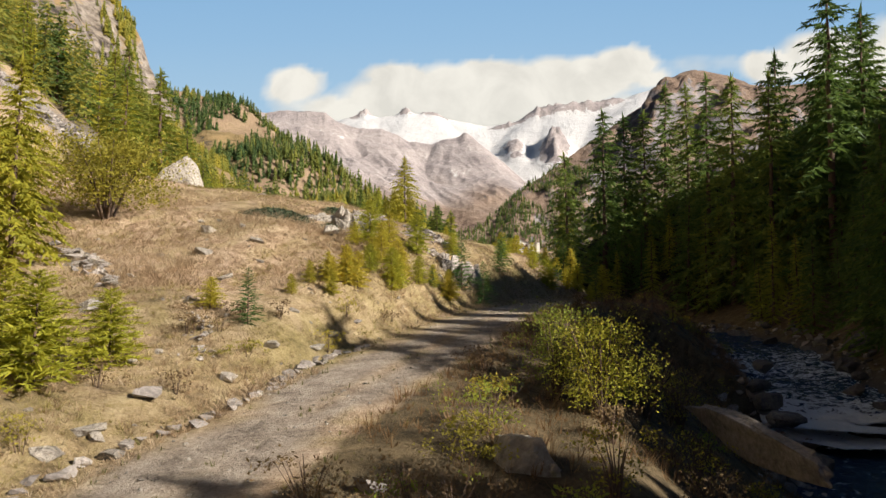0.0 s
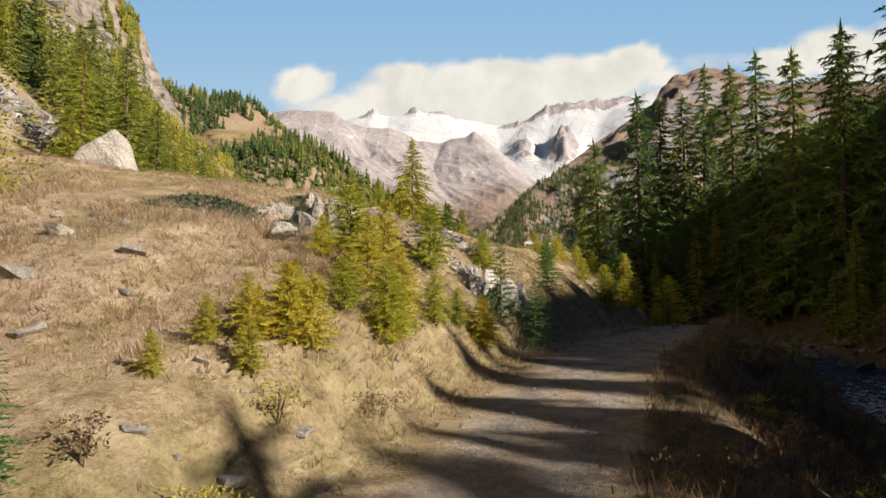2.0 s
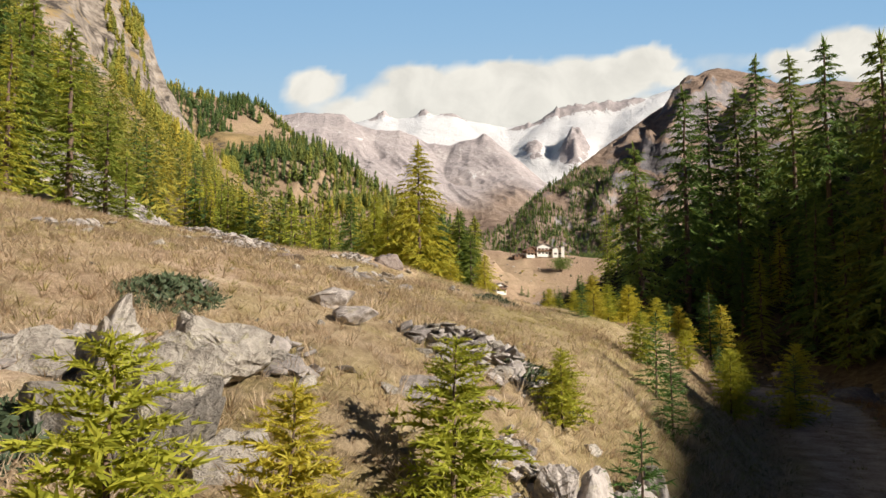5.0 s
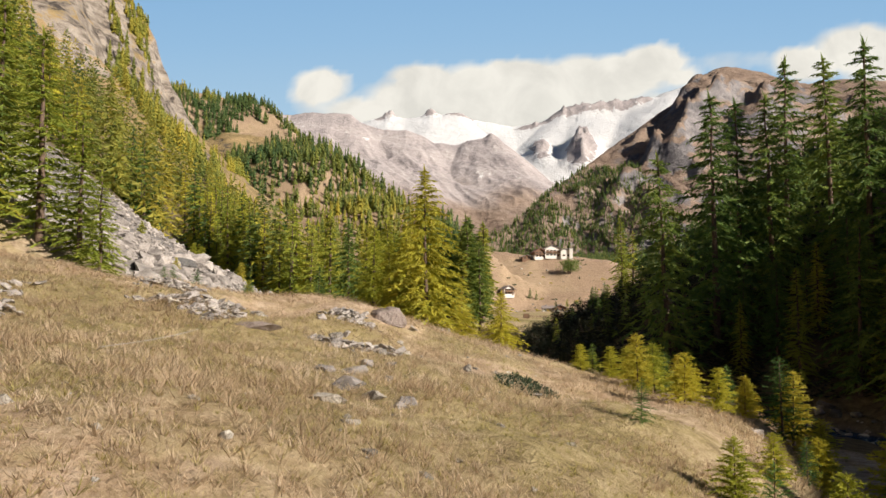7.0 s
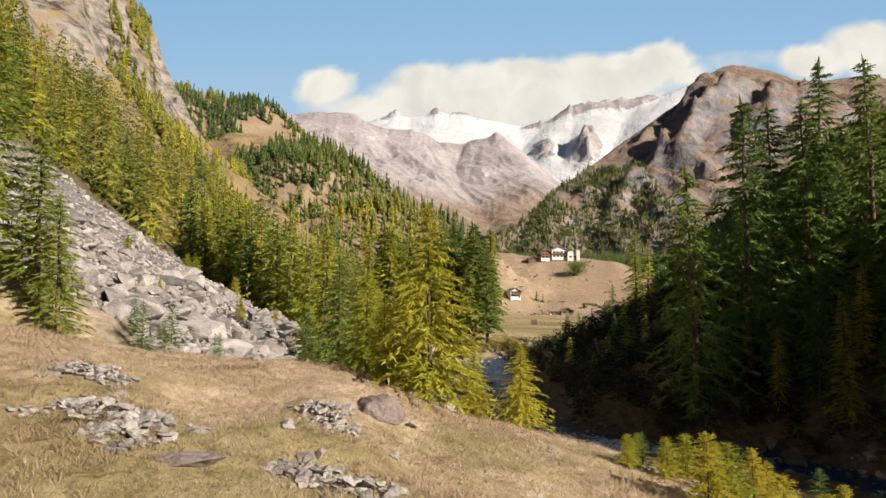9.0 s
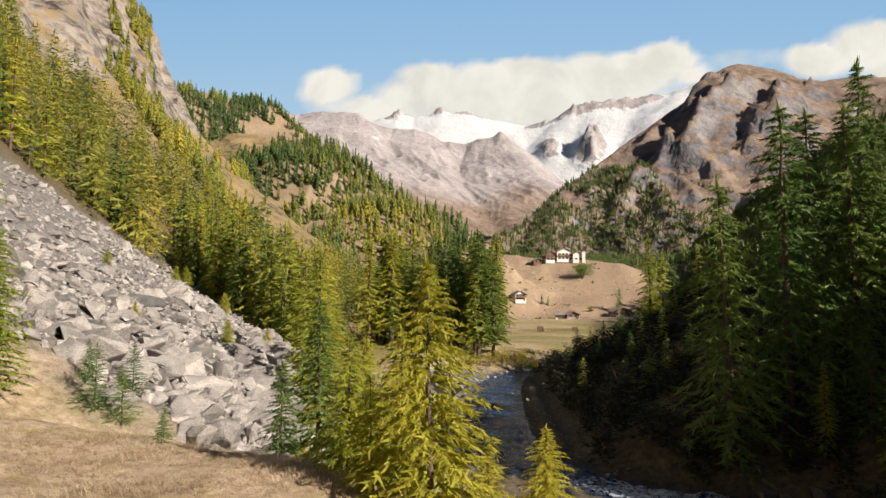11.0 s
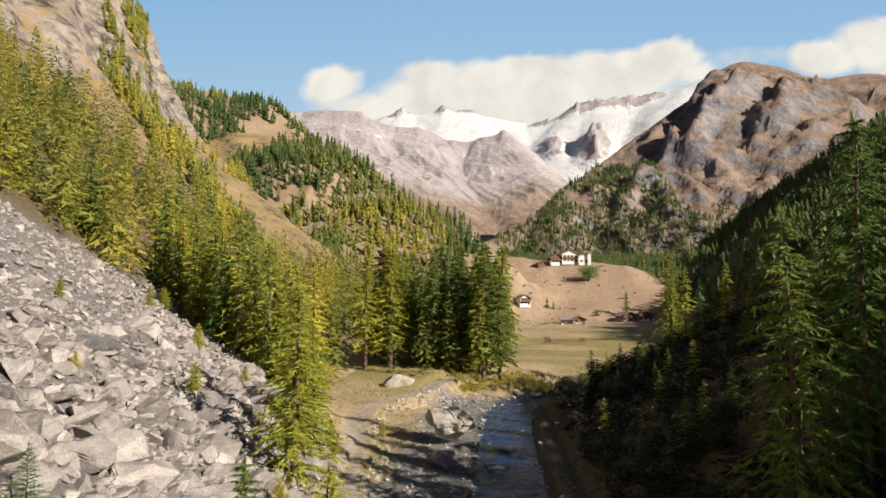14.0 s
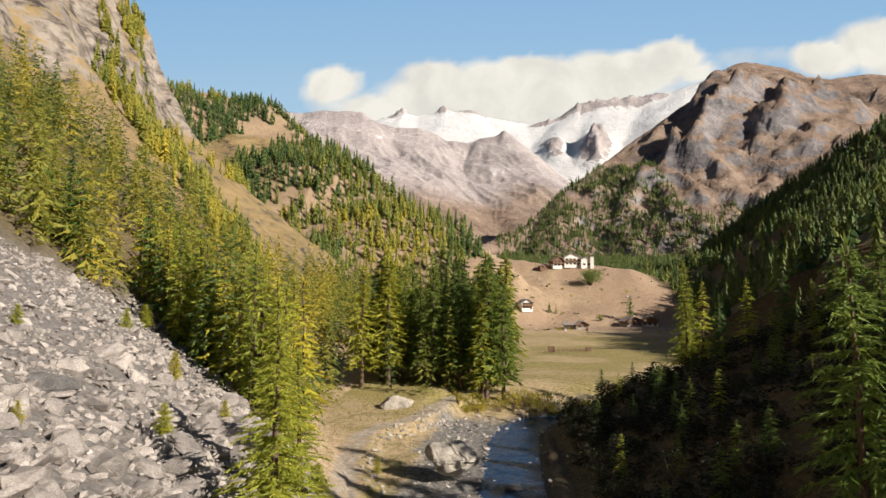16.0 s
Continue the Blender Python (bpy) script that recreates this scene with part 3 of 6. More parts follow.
rows = np.concatenate([np.linspace(-160, -6, 40, endpoint=False), np.arange(-6, 66, 0.3), 66 + np.cumsum(np.linspace(0.3, 1.5, 130)), ])
more = rows[-1] * np.exp(np.arange(1, 1000) * 0.0095)
more = np.concatenate([more[more < 1420], np.arange(1425, 2160, 8.5), more[(more > 2165) & (more < 2900)]])
rows = np.concatenate([rows, more, np.arange(2915, 3560, 7.0), np.linspace(3570, 4560, 70), np.linspace(4600, 4900, 4)])
U = np.linspace(-1, 1, 390)
wid = 230 + 0.8 * np.maximum(rows, 0)
gx = wid[:, None] * np.sinh(3.2 * U)[None] / math.sinh(3.2) - 0.04 * np.maximum(rows, 0)[:, None]
gy = np.repeat(rows[:, None], len(U), 1)
gz, cover = land(gx, gy)
idx = np.arange(gx.size).reshape(gx.shape)
quads = np.stack([idx[:-1, :-1], idx[:-1, 1:], idx[1:, 1:], idx[1:, :-1]], -1).reshape(-1, 4)
me = mesh_of("ground", np.stack([gx, gy, gz], -1).reshape(-1, 3), quads, [mat_ground()], True)
for key, val in cover.items():
    set_attr(me, key, np.broadcast_to(val, gx.shape).ravel())
tagged(new("ground", me), "dry alpine valley ground with meadow, track, scree and snowy peaks", "ground", kind="structure")


# ---- water ----
def mat_water():
    m, nt, lk, bs = nodes("mountain_stream_water")
    p = world_pos(nt)
    n1 = noise_out(nt, lk, 1.3, 6, 0.65, p, 1.2)
    n2 = noise_out(nt, lk, 5.0, 5, 0.6, p, 0.6)
    f = mathn(nt, lk, "MULTIPLY_ADD", n2, 0.45, mathn(nt, lk, "MULTIPLY", n1, 0.55))
    foam = ramp(nt, [(0.52, (0, 0, 0)), (0.58, (1, 1, 1))], mathn(nt, lk, "ADD", f, mathn(nt, lk, "MULTIPLY_ADD", attr(nt, "rapid"), 0.22, -0.09)), lk)
    col = mixc(nt, lk, foam, (0.012, 0.045, 0.11), (0.74, 0.80, 0.86))
    lk.new(col, bs.inputs["Base Color"])
    lk.new(mathn(nt, lk, "MULTIPLY_ADD", foam, 0.5, 0.08), bs.inputs["Roughness"])
    bs.inputs["IOR"].default_value = 1.33
    bs.inputs["Specular IOR Level"].default_value = 0.5
    bumped(nt, lk, bs, f, 1.0, 0.45)
    return m


def build_river():
    path = line([tuple(q) for q in RIVER[::2]], 8)
    d = np.gradient(path[:, :2], axis=0)
    nrm = np.stack([d[:, 1], -d[:, 0]], 1) / np.linalg.norm(d, axis=1)[:, None]
    w = np.linspace(-3.7, 3.7, 22)
    px = path[:, 0, None] + nrm[:, :1] * w
    py = path[:, 1, None] + nrm[:, 1:] * w
    fall = np.abs(np.gradient(path[:, 2])) / np.linalg.norm(d, axis=1)
    fall = np.convolve(fall, np.ones(7) / 7, "same")
    rap = np.clip((fall - 0.02) * 9, 0, 0.8)
    rap = np.maximum(rap, 0.75 * np.exp(-((path[:, 1] - 88.5) / 3.2) ** 2) * (path[:, 0] < 14))
    rap = np.maximum(rap, 1.2 * np.exp(-((path[:, 1] - 33.8) / 1.1) ** 2))
    pz = path[:, 2, None] + fbm(px, py, 1.4, 3) * (0.10 + 0.30 * rap[:, None])
    i = np.arange(px.size).reshape(px.shape)
    q = np.stack([i[:-1, :-1], i[:-1, 1:], i[1:, 1:], i[1:, :-1]], -1).reshape(-1, 4)
    me = mesh_of("river", np.stack([px, py, pz], -1).reshape(-1, 3), q, [mat_water()], True)
    set_attr(me, "rapid", np.repeat(rap, len(w)))
    tagged(new("river", me), "shallow mountain stream with white rapids between stony banks", "water", kind="structure")


build_river()


# ---- helpers for things ----
def part(name, data, parent, label=""):
    ob = new(name, data)
    ob.parent = parent
    return tagged(ob, label) if label else ob


def thing(name, label, category, group=""):
    return tagged(new(name), label, category, group)


def tube(pts, radii, sides=6):
    """A bent tapering tube as vertices and quads."""
    v, f = [], []
    for k, (c, r) in enumerate(zip(np.asarray(pts, float), radii)):
        for s in range(sides):
            a = 2 * math.pi * s / sides
            v.append(c + r * np.array([math.cos(a), math.sin(a), 0]))
        if k:
            o = (k - 1) * sides
            f += [(o + s, o + (s + 1) % sides, o + sides + (s + 1) % sides, o + sides + s) for s in range(sides)]
    return np.array(v), np.array(f)


def sprays(base, way, side, length, width):
    """Kite-shaped needle sprays: one quad each, bent a little at the middle."""
    tip = base + way * length[:, None]
    mid = base + way * length[:, None] * 0.45
    drop = np.array([0, 0, 1.0]) * (width * 0.25)[:, None]
    v = np.stack([base, mid + side * width[:, None] * 0.5 - drop, tip, mid - side * width[:, None] * 0.5 - drop], 1).reshape(-1, 3)
    return v, np.arange(len(v)).reshape(-1, 4)


def unit(v):
    return v / np.maximum(np.linalg.norm(v, axis=-1, keepdims=True), 1e-9)


def crown(rng, h, r, boughs, beads, tuft, start=0.08, power=0.85, droop=0.25, lift=0.15, size=0.66, wide=0.3, hang=0.3, spread=0.6):
    """The boughs of a conifer wind up round its stem; each carries tufts of pointed needle sprays, one triangle each."""
    rs = np.random.RandomState(rng.randrange(1 << 30))
    k = np.arange(boughs)
    f = np.clip(start + (0.97 - start) * ((k + rs.uniform(-1.5, 1.5, boughs)) / boughs) .clip(0, 1) ** 0.9, start, 0.97)
    a = 2.4 * k + rs.uniform(-0.5, 0.5, boughs)
    L = (r * (1 - f) ** power * np.minimum(1, 0.6 + (f - start) * 5) + 0.008 * h) * rs.uniform(0.6, 1.18, boughs)
    out = np.stack([np.cos(a), np.sin(a), 0 * a], 1)[:, None, None]
    perp = np.stack([-np.sin(a), np.cos(a), 0 * a], 1)[:, None, None]
    s = ((np.arange(beads) + 0.75) / beads * 0.9 + 0.1)[None] * rs.uniform(0.9, 1.1, (boughs, beads))
    up = (lift + 0.5 * f)[:, None]
    z = f[:, None] * h + L[:, None] * (up * s - (droop + up) * s * s * (1 - 0.6 * f[:, None]))
    base = out[:, :, 0] * (L[:, None] * s)[..., None]
    base[..., 2] = z
    shape = (boughs, beads, tuft)
    sg = np.linspace(-1, 1, tuft) if tuft > 1 else np.zeros(1)
    way = out * rs.uniform(0.4, 1.0, shape)[..., None] + perp * (sg * rs.uniform(0.5, 1.2, shape))[..., None]
    way = way + rs.normal(0, 0.5 * spread, (*shape, 3)) + np.array([0, 0, -1.0]) * hang
    way = unit(way)
    ln = size * (0.5 * L[:, None] + 0.03 * h)[..., None] * (1.15 - 0.45 * s)[..., None] * rs.uniform(0.6, 1.35, shape)
    side = unit(np.cross(way, rs.normal(0, 1, (*shape, 3))))
    b = base[:, :, None] - way * ln[..., None] * 0.25
    w = side * (ln * wide * 0.5)[..., None]
    v = np.stack([b - w, b + w, b + way * ln[..., None] * 1.25], 3).reshape(-1, 3)
    tip = []
    for q in range(6):
        d = np.array([0.28 * math.cos(q * 2.1), 0.28 * math.sin(q * 2.1), 1.0])
        o, c = np.array([0, 0, h * (0.93 + 0.008 * q)]), np.array([-math.sin(q * 2.1), math.cos(q * 2.1), 0]) * h * 0.006
        tip += [o - c, o + c, o + d * h * 0.05]
    v = np.concatenate([v, np.array(tip)])
    return v, np.arange(len(v)).reshape(-1, 3)


PROTO = {}


def conifer_proto(key, name, label, group, needles, seed, h, r, **kw):
    rng = random.Random(seed)
    t = thing(name, label, "tree", group)
    n = 9
    bend = [(rng.uniform(-1, 1) * 0.006 * h * k / n, rng.uniform(-1, 1) * 0.006 * h * k / n, -0.35 + (h * 0.97 + 0.35) * k / n) for k in range(n + 1)]
    rad = [max(0.012 * h * 0.3, 0.0135 * h * (1 - k / n) ** 0.8 + 0.004) for k in range(n + 1)]
    v, f = tube(bend, rad, 7)
    part("trunk", mesh_of("trunk", v, f, [BARK], True), t)
    v, f = crown(rng, h, r, **kw)
    part("crown", mesh_of("crown", v, f, [needles]), t)
    PROTO[key] = [t, h, False]


def plant(key, x, y, h, sink=0.05, turn=None, wide=1.0, z=None):
    t, h0, used = PROTO[key]
    s = h / h0
    a = RNG.uniform(0, 6.28) if turn is None else turn
    z = height(x, y) if z is None else z
    m = Matrix.LocRotScale((x, y, z - sink), Euler((RNG.uniform(-0.03, 0.03), RNG.uniform(-0.03, 0.03), a)), (s * wide, s * wide, s))
    if not used:
        t.matrix_basis = m
        PROTO[key][2] = True
        return t
    m0 = t.matrix_basis.copy()
    t.matrix_basis = Matrix.Identity(4)
    c = copy_thing(t, m)
    t.matrix_basis = m0
    return c


RNG = random.Random(11)
for k in range(3):
    conifer_proto(f"spruce{k}", "spruce_tree", "tall dark green spruce on the shaded bank", "spruces across the stream", SPRUCE, 100 + k, 20, 4.1,
                  boughs=135, beads=7, tuft=4, start=0.03, droop=0.42, lift=0.10, size=0.40, power=0.68, wide=0.28, hang=0.5)
    conifer_proto(f"sprucemid{k}", "spruce_tree", "dark green spruce on the shaded flank", "spruces across the stream", SPRUCE, 130 + k, 16, 2.7,
                  boughs=56, beads=4, tuft=2, start=0.03, droop=0.42, lift=0.10, size=0.8, power=0.75, wide=0.42, hang=0.45)
    conifer_proto(f"larchtall{k}", "larch_tree", "tall yellow-green larch with drooping boughs", "larches", LARCH_GREEN, 200 + k, 16, 2.5,
                  boughs=135, beads=7, tuft=4, start=0.04, droop=0.4, lift=0.12, size=0.40, power=0.72, wide=0.27, hang=0.5)
    conifer_proto(f"larchmid{k}", "larch_tree", "yellow-green larch at the edge of the wood", "larches", LARCH_GREEN if k else LARCH, 230 + k, 14, 2.2,
                  boughs=60, beads=4, tuft=2, start=0.05, droop=0.4, lift=0.12, size=0.72, power=0.75, wide=0.4, hang=0.4)
    conifer_proto(f"larch{k}", "larch_tree", "yellow-green larch in autumn needles", "larches", LARCH if k else LARCH_OLIVE, 300 + k, 8, 2.7,
                  boughs=170, beads=9, tuft=4, start=0.03, droop=0.32, lift=0.14, size=0.34, power=0.8, wide=0.3, hang=0.5)
    conifer_proto(f"pine{k}", "pine_tree", "tall conifer with a bare lower trunk by the meadow", "pine group", LARCH_GREEN if k == 0 else DEEP, 330 + k, 20, 2.7,
                  boughs=95, beads=4, tuft=4, start=0.14, droop=0.4, lift=0.1, size=0.55, power=0.62, wide=0.34, hang=0.4)
    conifer_proto(f"sapling{k}", "larch_sapling", "young yellow-green larch on the grassy slope", "saplings", LARCH, 400 + k, 3, 1.1,
                  boughs=105, beads=9, tuft=5, start=0.02, droop=0.0, lift=0.42, size=0.42, power=0.58, wide=0.30, hang=-0.15, spread=0.9)
    conifer_proto(f"gold{k}", "larch_sapling", "young golden larch on the grassy slope", "saplings", GOLD, 500 + k, 3, 1.0,
                  boughs=105, beads=9, tuft=5, start=0.02, droop=0.0, lift=0.42, size=0.42, power=0.58, wide=0.30, hang=-0.12, spread=0.9)
for k in range(2):
    conifer_proto(f"youngspruce{k}", "spruce_sapling", "young green spruce beside the track", "saplings", YOUNG, 600 + k, 3, 0.95,
                  boughs=90, beads=7, tuft=3, start=0.02, droop=0.05, lift=0.28, size=0.45, power=0.7, wide=0.22, hang=0.0, spread=0.7)

# ---- trees across the stream ----
for x, y, top in ((35.1, 92.9, 31.0), (32.8, 80.1, 26.8), (33.5, 106.0, 34.1), (16.5, 91.7, 20.4), (21.6, 94.2, 26.8), (25.4, 98.2, 27.4), (27.7, 96.3, 27.4), (34.4, 98.1, 31.7), (35.6, 76.3, 26.0), (39.4, 82.0, 30.4), (47.5, 87.0, 34.5), (38.5, 69.7, 33.5), (43.0, 71.5, 31.0), (46.5, 76.0, 33.5), (42.0, 79.0, 26.0)):
    plant(f"spruce{RNG.randrange(3)}", x, y, top - height(x, y), 0.2, None, 1.1)


# two spruces out of view, added for their shade across the track
for x, y, top in ((21.5, 5.2, 15.5), (18.5, -2.5, 12.0)):
    plant(f"spruce{RNG.randrange(3)}", x, y, top - height(x, y), 0.2, None, 1.05)


def shade_edge(y):
    """How far east the sunlit ground reaches."""
    return float(np.interp(y, SHADE_Y, SHADE_X))


for key, x, y, h in (('larchtall0', 27.5, 161.3, 16.0), ('larchmid0', 28.3, 156.8, 11.3), ('larchmid0', 32.8, 152.0, 9.7), ('sprucemid1', 28.0, 149.0, 8.8), ('sprucemid0', 36.4, 149.1, 9.1), ('larchtall1', 36.7, 141.3, 7.3), ('spruce1', 33.5, 126.9, 8.2), ('spruce2', 32.1, 118.7, 9.5), ('larchmid1', 28.5, 166.0, 12.5)):
    plant(key, x, y, h, 0.15, None, 1.25)
# tree heights follow the shade line; trees out of view are added for shade
FLANK_WOOD = []
for gx0 in range(0, 19):
    for gy0 in range(-15, 60):
        x, y = 8 + 3.0 * gx0 + RNG.uniform(-1.4, 1.4), 3.0 * gy0 + RNG.uniform(-1.4, 1.4)
        toe = float(np.interp(y, [-45, 0, 30, 60, 84, 95, 160, 175], [17, 18, 22, 31, 29, 9.5, 10.5, 20]))
        if x < toe or math.hypot(x - 16.5, y - 91.7) < 4 or RNG.random() < 0.12:
            continue
        edge = shade_edge(y + 0.6 * (x - 6))
        z = height(x, y)
        h = float(np.interp(y, [36, 52], [7.0, -2.0])) + 0.625 * (x - edge) - z + RNG.uniform(-2.0, 0.9)
        if y < 12:
            if RNG.random() < 0.6:
                continue
            h += RNG.uniform(-2.0, 4.0)
        if h < 4:
            if y < 86 or RNG.random() < 0.72:
                continue
            h = RNG.uniform(2.5, 5)
        h = min(h, RNG.uniform(14, 21))
        if x > max(0.72 * (y + 6) + 6, 50):
            continue
        if x > 31 and 78 < y + 0.6 * (x - 6) < 130:
            h = max(h - 3.5, 5)
        if x > min(0.68 * (y + 4), 46):
            FLANK_WOOD.append((x, y, z - 0.2, max(h, 4), max(0.0, RNG.gauss(0.12, 0.1))))
        else:
            near = x < 40 and y < 125 and h > 6
            plant(RNG.choice(("spruce0", "spruce1", "spruce2", "larchtall1", "larchtall2") if near else ("sprucemid0", "sprucemid1", "sprucemid2", "sprucemid0", "larchmid1")), x, y, h, 0.15, None, 1.15 if h > 6 else 1.6)

# ---- the lone larches on the meadow's edge ----
plant("larch0", -3.0, 56.0, 11.9 - height(-3.0, 56.0), 0.05, 0.3, 1.12)
plant("larch1", 0.25, 61.8, 7.0 - height(0.25, 61.8), 0.05, 1.0, 1.3)


# ---- woods ----
def tiered(rng, r, tiers, blades_):
    """A far conifer of height 1: whorls of drooping pointed boughs, each a bent blade of two triangles."""
    rs = np.random.RandomState(rng.randrange(1 << 30))
    k, j = np.meshgrid(np.arange(tiers), np.arange(blades_), indexing="ij")
    f = 0.06 + 0.9 * ((k + rs.uniform(-0.35, 0.35, k.shape)) / tiers).clip(0, 1)
    a = 2 * math.pi * (j + rs.uniform(-0.4, 0.4, k.shape)) / blades_ + 1.1 * k
    R = r * ((1 - f) ** 0.78 * np.minimum(1, 0.55 + 4 * f) + 0.03) * rs.uniform(0.62, 1.22, k.shape)
    w = math.pi / blades_ * 1.25
    drop = R * rs.uniform(0.25, 0.75, k.shape)
    top = np.stack([0 * R, 0 * R, np.minimum(f + 0.75 / tiers, 1.0)], -1)
    def rim(da, q, fall):
        return np.stack([R * q * np.cos(a + da), R * q * np.sin(a + da), f - drop * fall], -1)
    v = np.stack([top, rim(-w, 0.62, 0.35), rim(0, 1.0, 1.0), rim(w, 0.62, 0.35)], 2).reshape(-1, 3)
    i = np.arange(0, len(v), 4)[:, None]
    return v, np.concatenate([i + (0, 1, 2), i + (0, 2, 3)])


def wood_mesh(name, spots, detail, rng, label):
    """Many far conifers as one mesh."""
    vs, fs, ts, n = [], [], [], 0
    if len(detail) == 2:
        protos = [tiered(rng, 0.19 + 0.015 * k, *detail) for k in range(7)]
    else:
        protos = [crown(rng, 1.0, 0.145 + 0.012 * k, *detail, start=0.04, droop=0.42, lift=0.06, power=0.7, wide=0.42, hang=0.35) for k in range(7)]
    for x, y, z, h, tint in spots:
        v, f = protos[rng.randrange(7)]
        a, w = rng.uniform(0, 6.28), rng.uniform(0.8, 1.2)
        c, s = math.cos(a) * h * w, math.sin(a) * h * w
        lx, ly = rng.gauss(0, 0.02) * h, rng.gauss(0, 0.02) * h
        vs.append(np.stack([x + v[:, 0] * c - v[:, 1] * s + lx * v[:, 2], y + v[:, 0] * s + v[:, 1] * c + ly * v[:, 2], z + v[:, 2] * h], 1))
        fs.append(f + n)
        ts.append(np.full(len(v), tint))
        n += len(v)
    me = mesh_of(name, np.concatenate(vs), np.concatenate(fs), [WOODS])
    set_attr(me, "tint", np.concatenate(ts))
    return tagged(new(name, me), label, "forest", kind="stuff")


def scatter(n, x0, x1, y0, y1, ok, rng):
    r = np.random.RandomState(rng)
    x, y = r.uniform(x0, x1, n), r.uniform(y0, y1, n)
    z, cov = land(x, y)
    keep = ok(x, y, z, cov, r)
    return x[keep], y[keep], z[keep], r


def in_wood(x, y):
    """Woods of the left flank: above the scree and beyond it."""
    lower = (y > 122 + 1.29 * (-22 - x)) & (x < np.interp(y, [118, 150, 165, 172, 185, 330], [-22, -25, -25, -4, 3, -10]))
    upper = (x < -57) & (y > 84)
    return (lower | upper) & ((x > -62) | (y < 236 + 10 * fbm(x, y, 25, 2)))


WR = random.Random(5)
wood_mesh("flank_wood", FLANK_WOOD, (8, 7), WR, "dense spruce wood on the shaded flank")
x, y, z, r = scatter(1750, -170, 8, 84, 330, lambda x, y, z, c, r: in_wood(x, y) & (fbm(x, y, 30, 3) > -0.33), 1)
spots = list(zip(x, y, z - 0.2, 10 + 11 * r.rand(len(x)) ** 1.3, np.where(r.rand(len(x)) < 0.33, r.uniform(0, 0.25, len(x)), np.clip(r.normal(0.66, 0.2, len(x)), 0, 1))))
wood_mesh("larch_wood", spots, (54, 2, 3), WR, "dense larch and spruce wood on the left flank")
x, y, z, r = scatter(12500, -430, 40, 325, 880, lambda x, y, z, c, r: (c["woods"] > 0.12) & (fbm(x, y, 70, 4) + 0.35 * fbm(x, y, 20, 2) > np.where(y > 560, -0.22, np.where(x > -112, -0.6, -0.25))) & (x < np.interp(y, [330, 450, 560, 700], [-45, -25, 5, -10])) & (z > 5) & ((c["rock"] < 0.5) | (y > 480)), 2)
far_y = np.interp(x, [-400, -215, -99, -16, 4], [900, 800, 650, 590, 562])
keep = (y < far_y + 12) & (r.rand(len(x)) < np.where(z > 150, 0.85, 1.0))
x, y, z = x[keep], y[keep], z[keep]
spots = list(zip(x, y, z - 0.3, 7 + 9 * r.rand(len(x)) ** 1.3, np.clip(0.22 + 0.8 * fbm(x, y, 60, 2) + r.normal(0, 0.2, len(x)), 0, 1)))
wood_mesh("spur_wood", spots, (5, 6), WR, "mixed larch and spruce wood on the far spur")
x, y, z, r = scatter(7000, 20, 520, 195, 1150, lambda x, y, z, c, r: (c["woods"] > 0.5) & (x > np.interp(y, [195, 240, 300, 450, 600], [34, 50, 76, 126, 112])) & ((x < 260) | (y > 600)), 3)
spots = list(zip(x, y, z - 0.3, r.uniform(8, 15, len(x)), np.clip(r.normal(0.12, 0.12, len(x)), 0, 1)))
wood_mesh("shaded_wood", spots, (5, 5), WR, "dark spruce wood on the shaded flank")
# woods at the mountain's foot; their dark crowns also stand in for its shade
x, y, z, r = scatter(19000, 0, 700, 800, 1800, lambda x, y, z, c, r: (fbm(x, y, 120, 4) + 0.0018 * (250 - z) > 0.0) & (z < 380) & (x > 0.02 * y), 4)
spots = list(zip(x, y, z - 0.5, r.uniform(9, 16, len(x)), np.clip(r.normal(0.12, 0.12, len(x)), 0, 1)))
wood_mesh("valley_wood", spots, (4, 5), WR, "distant spruce woods on the valley side")
x, y, z, r = scatter(9000, -300, -110, 170, 520, lambda x, y, z, c, r: (c["rock"] > 0.2) & (np.abs(vnoise((x + 0.5 * y) / 55, y / 90)) < np.where(y > 440, 0.14, 0.04)), 6)
spots = list(zip(x, y, z - 0.3, r.uniform(6, 11, len(x)), np.clip(r.normal(0.65, 0.2, len(x)), 0, 1)))
wood_mesh("cliff_larches", spots, (6, 6), WR, "scattered larches on the cliff ledges")
x, y, z, r = scatter(2600, -200, -66, 240, 400, lambda x, y, z, c, r: np.abs(y - 262 - 1.16 * (-75 - x)) < 22 * r.rand(len(x)), 8)
spots = list(zip(x, y, z - 0.3, r.uniform(6, 13, len(x)), np.clip(r.normal(0.6, 0.2, len(x)), 0, 1)))
wood_mesh("larch_belt", spots, (8, 7), WR, "belt of larches along the foot of the cliff")

# scrub that covers the shaded bank, coloured near-black to deepen the shade
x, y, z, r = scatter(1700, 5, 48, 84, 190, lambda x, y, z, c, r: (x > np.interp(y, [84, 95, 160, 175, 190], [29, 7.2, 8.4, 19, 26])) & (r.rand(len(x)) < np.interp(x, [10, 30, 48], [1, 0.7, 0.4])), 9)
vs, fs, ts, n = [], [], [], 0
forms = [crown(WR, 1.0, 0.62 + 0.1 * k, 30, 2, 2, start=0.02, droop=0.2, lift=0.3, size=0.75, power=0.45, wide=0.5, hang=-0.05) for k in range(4)]
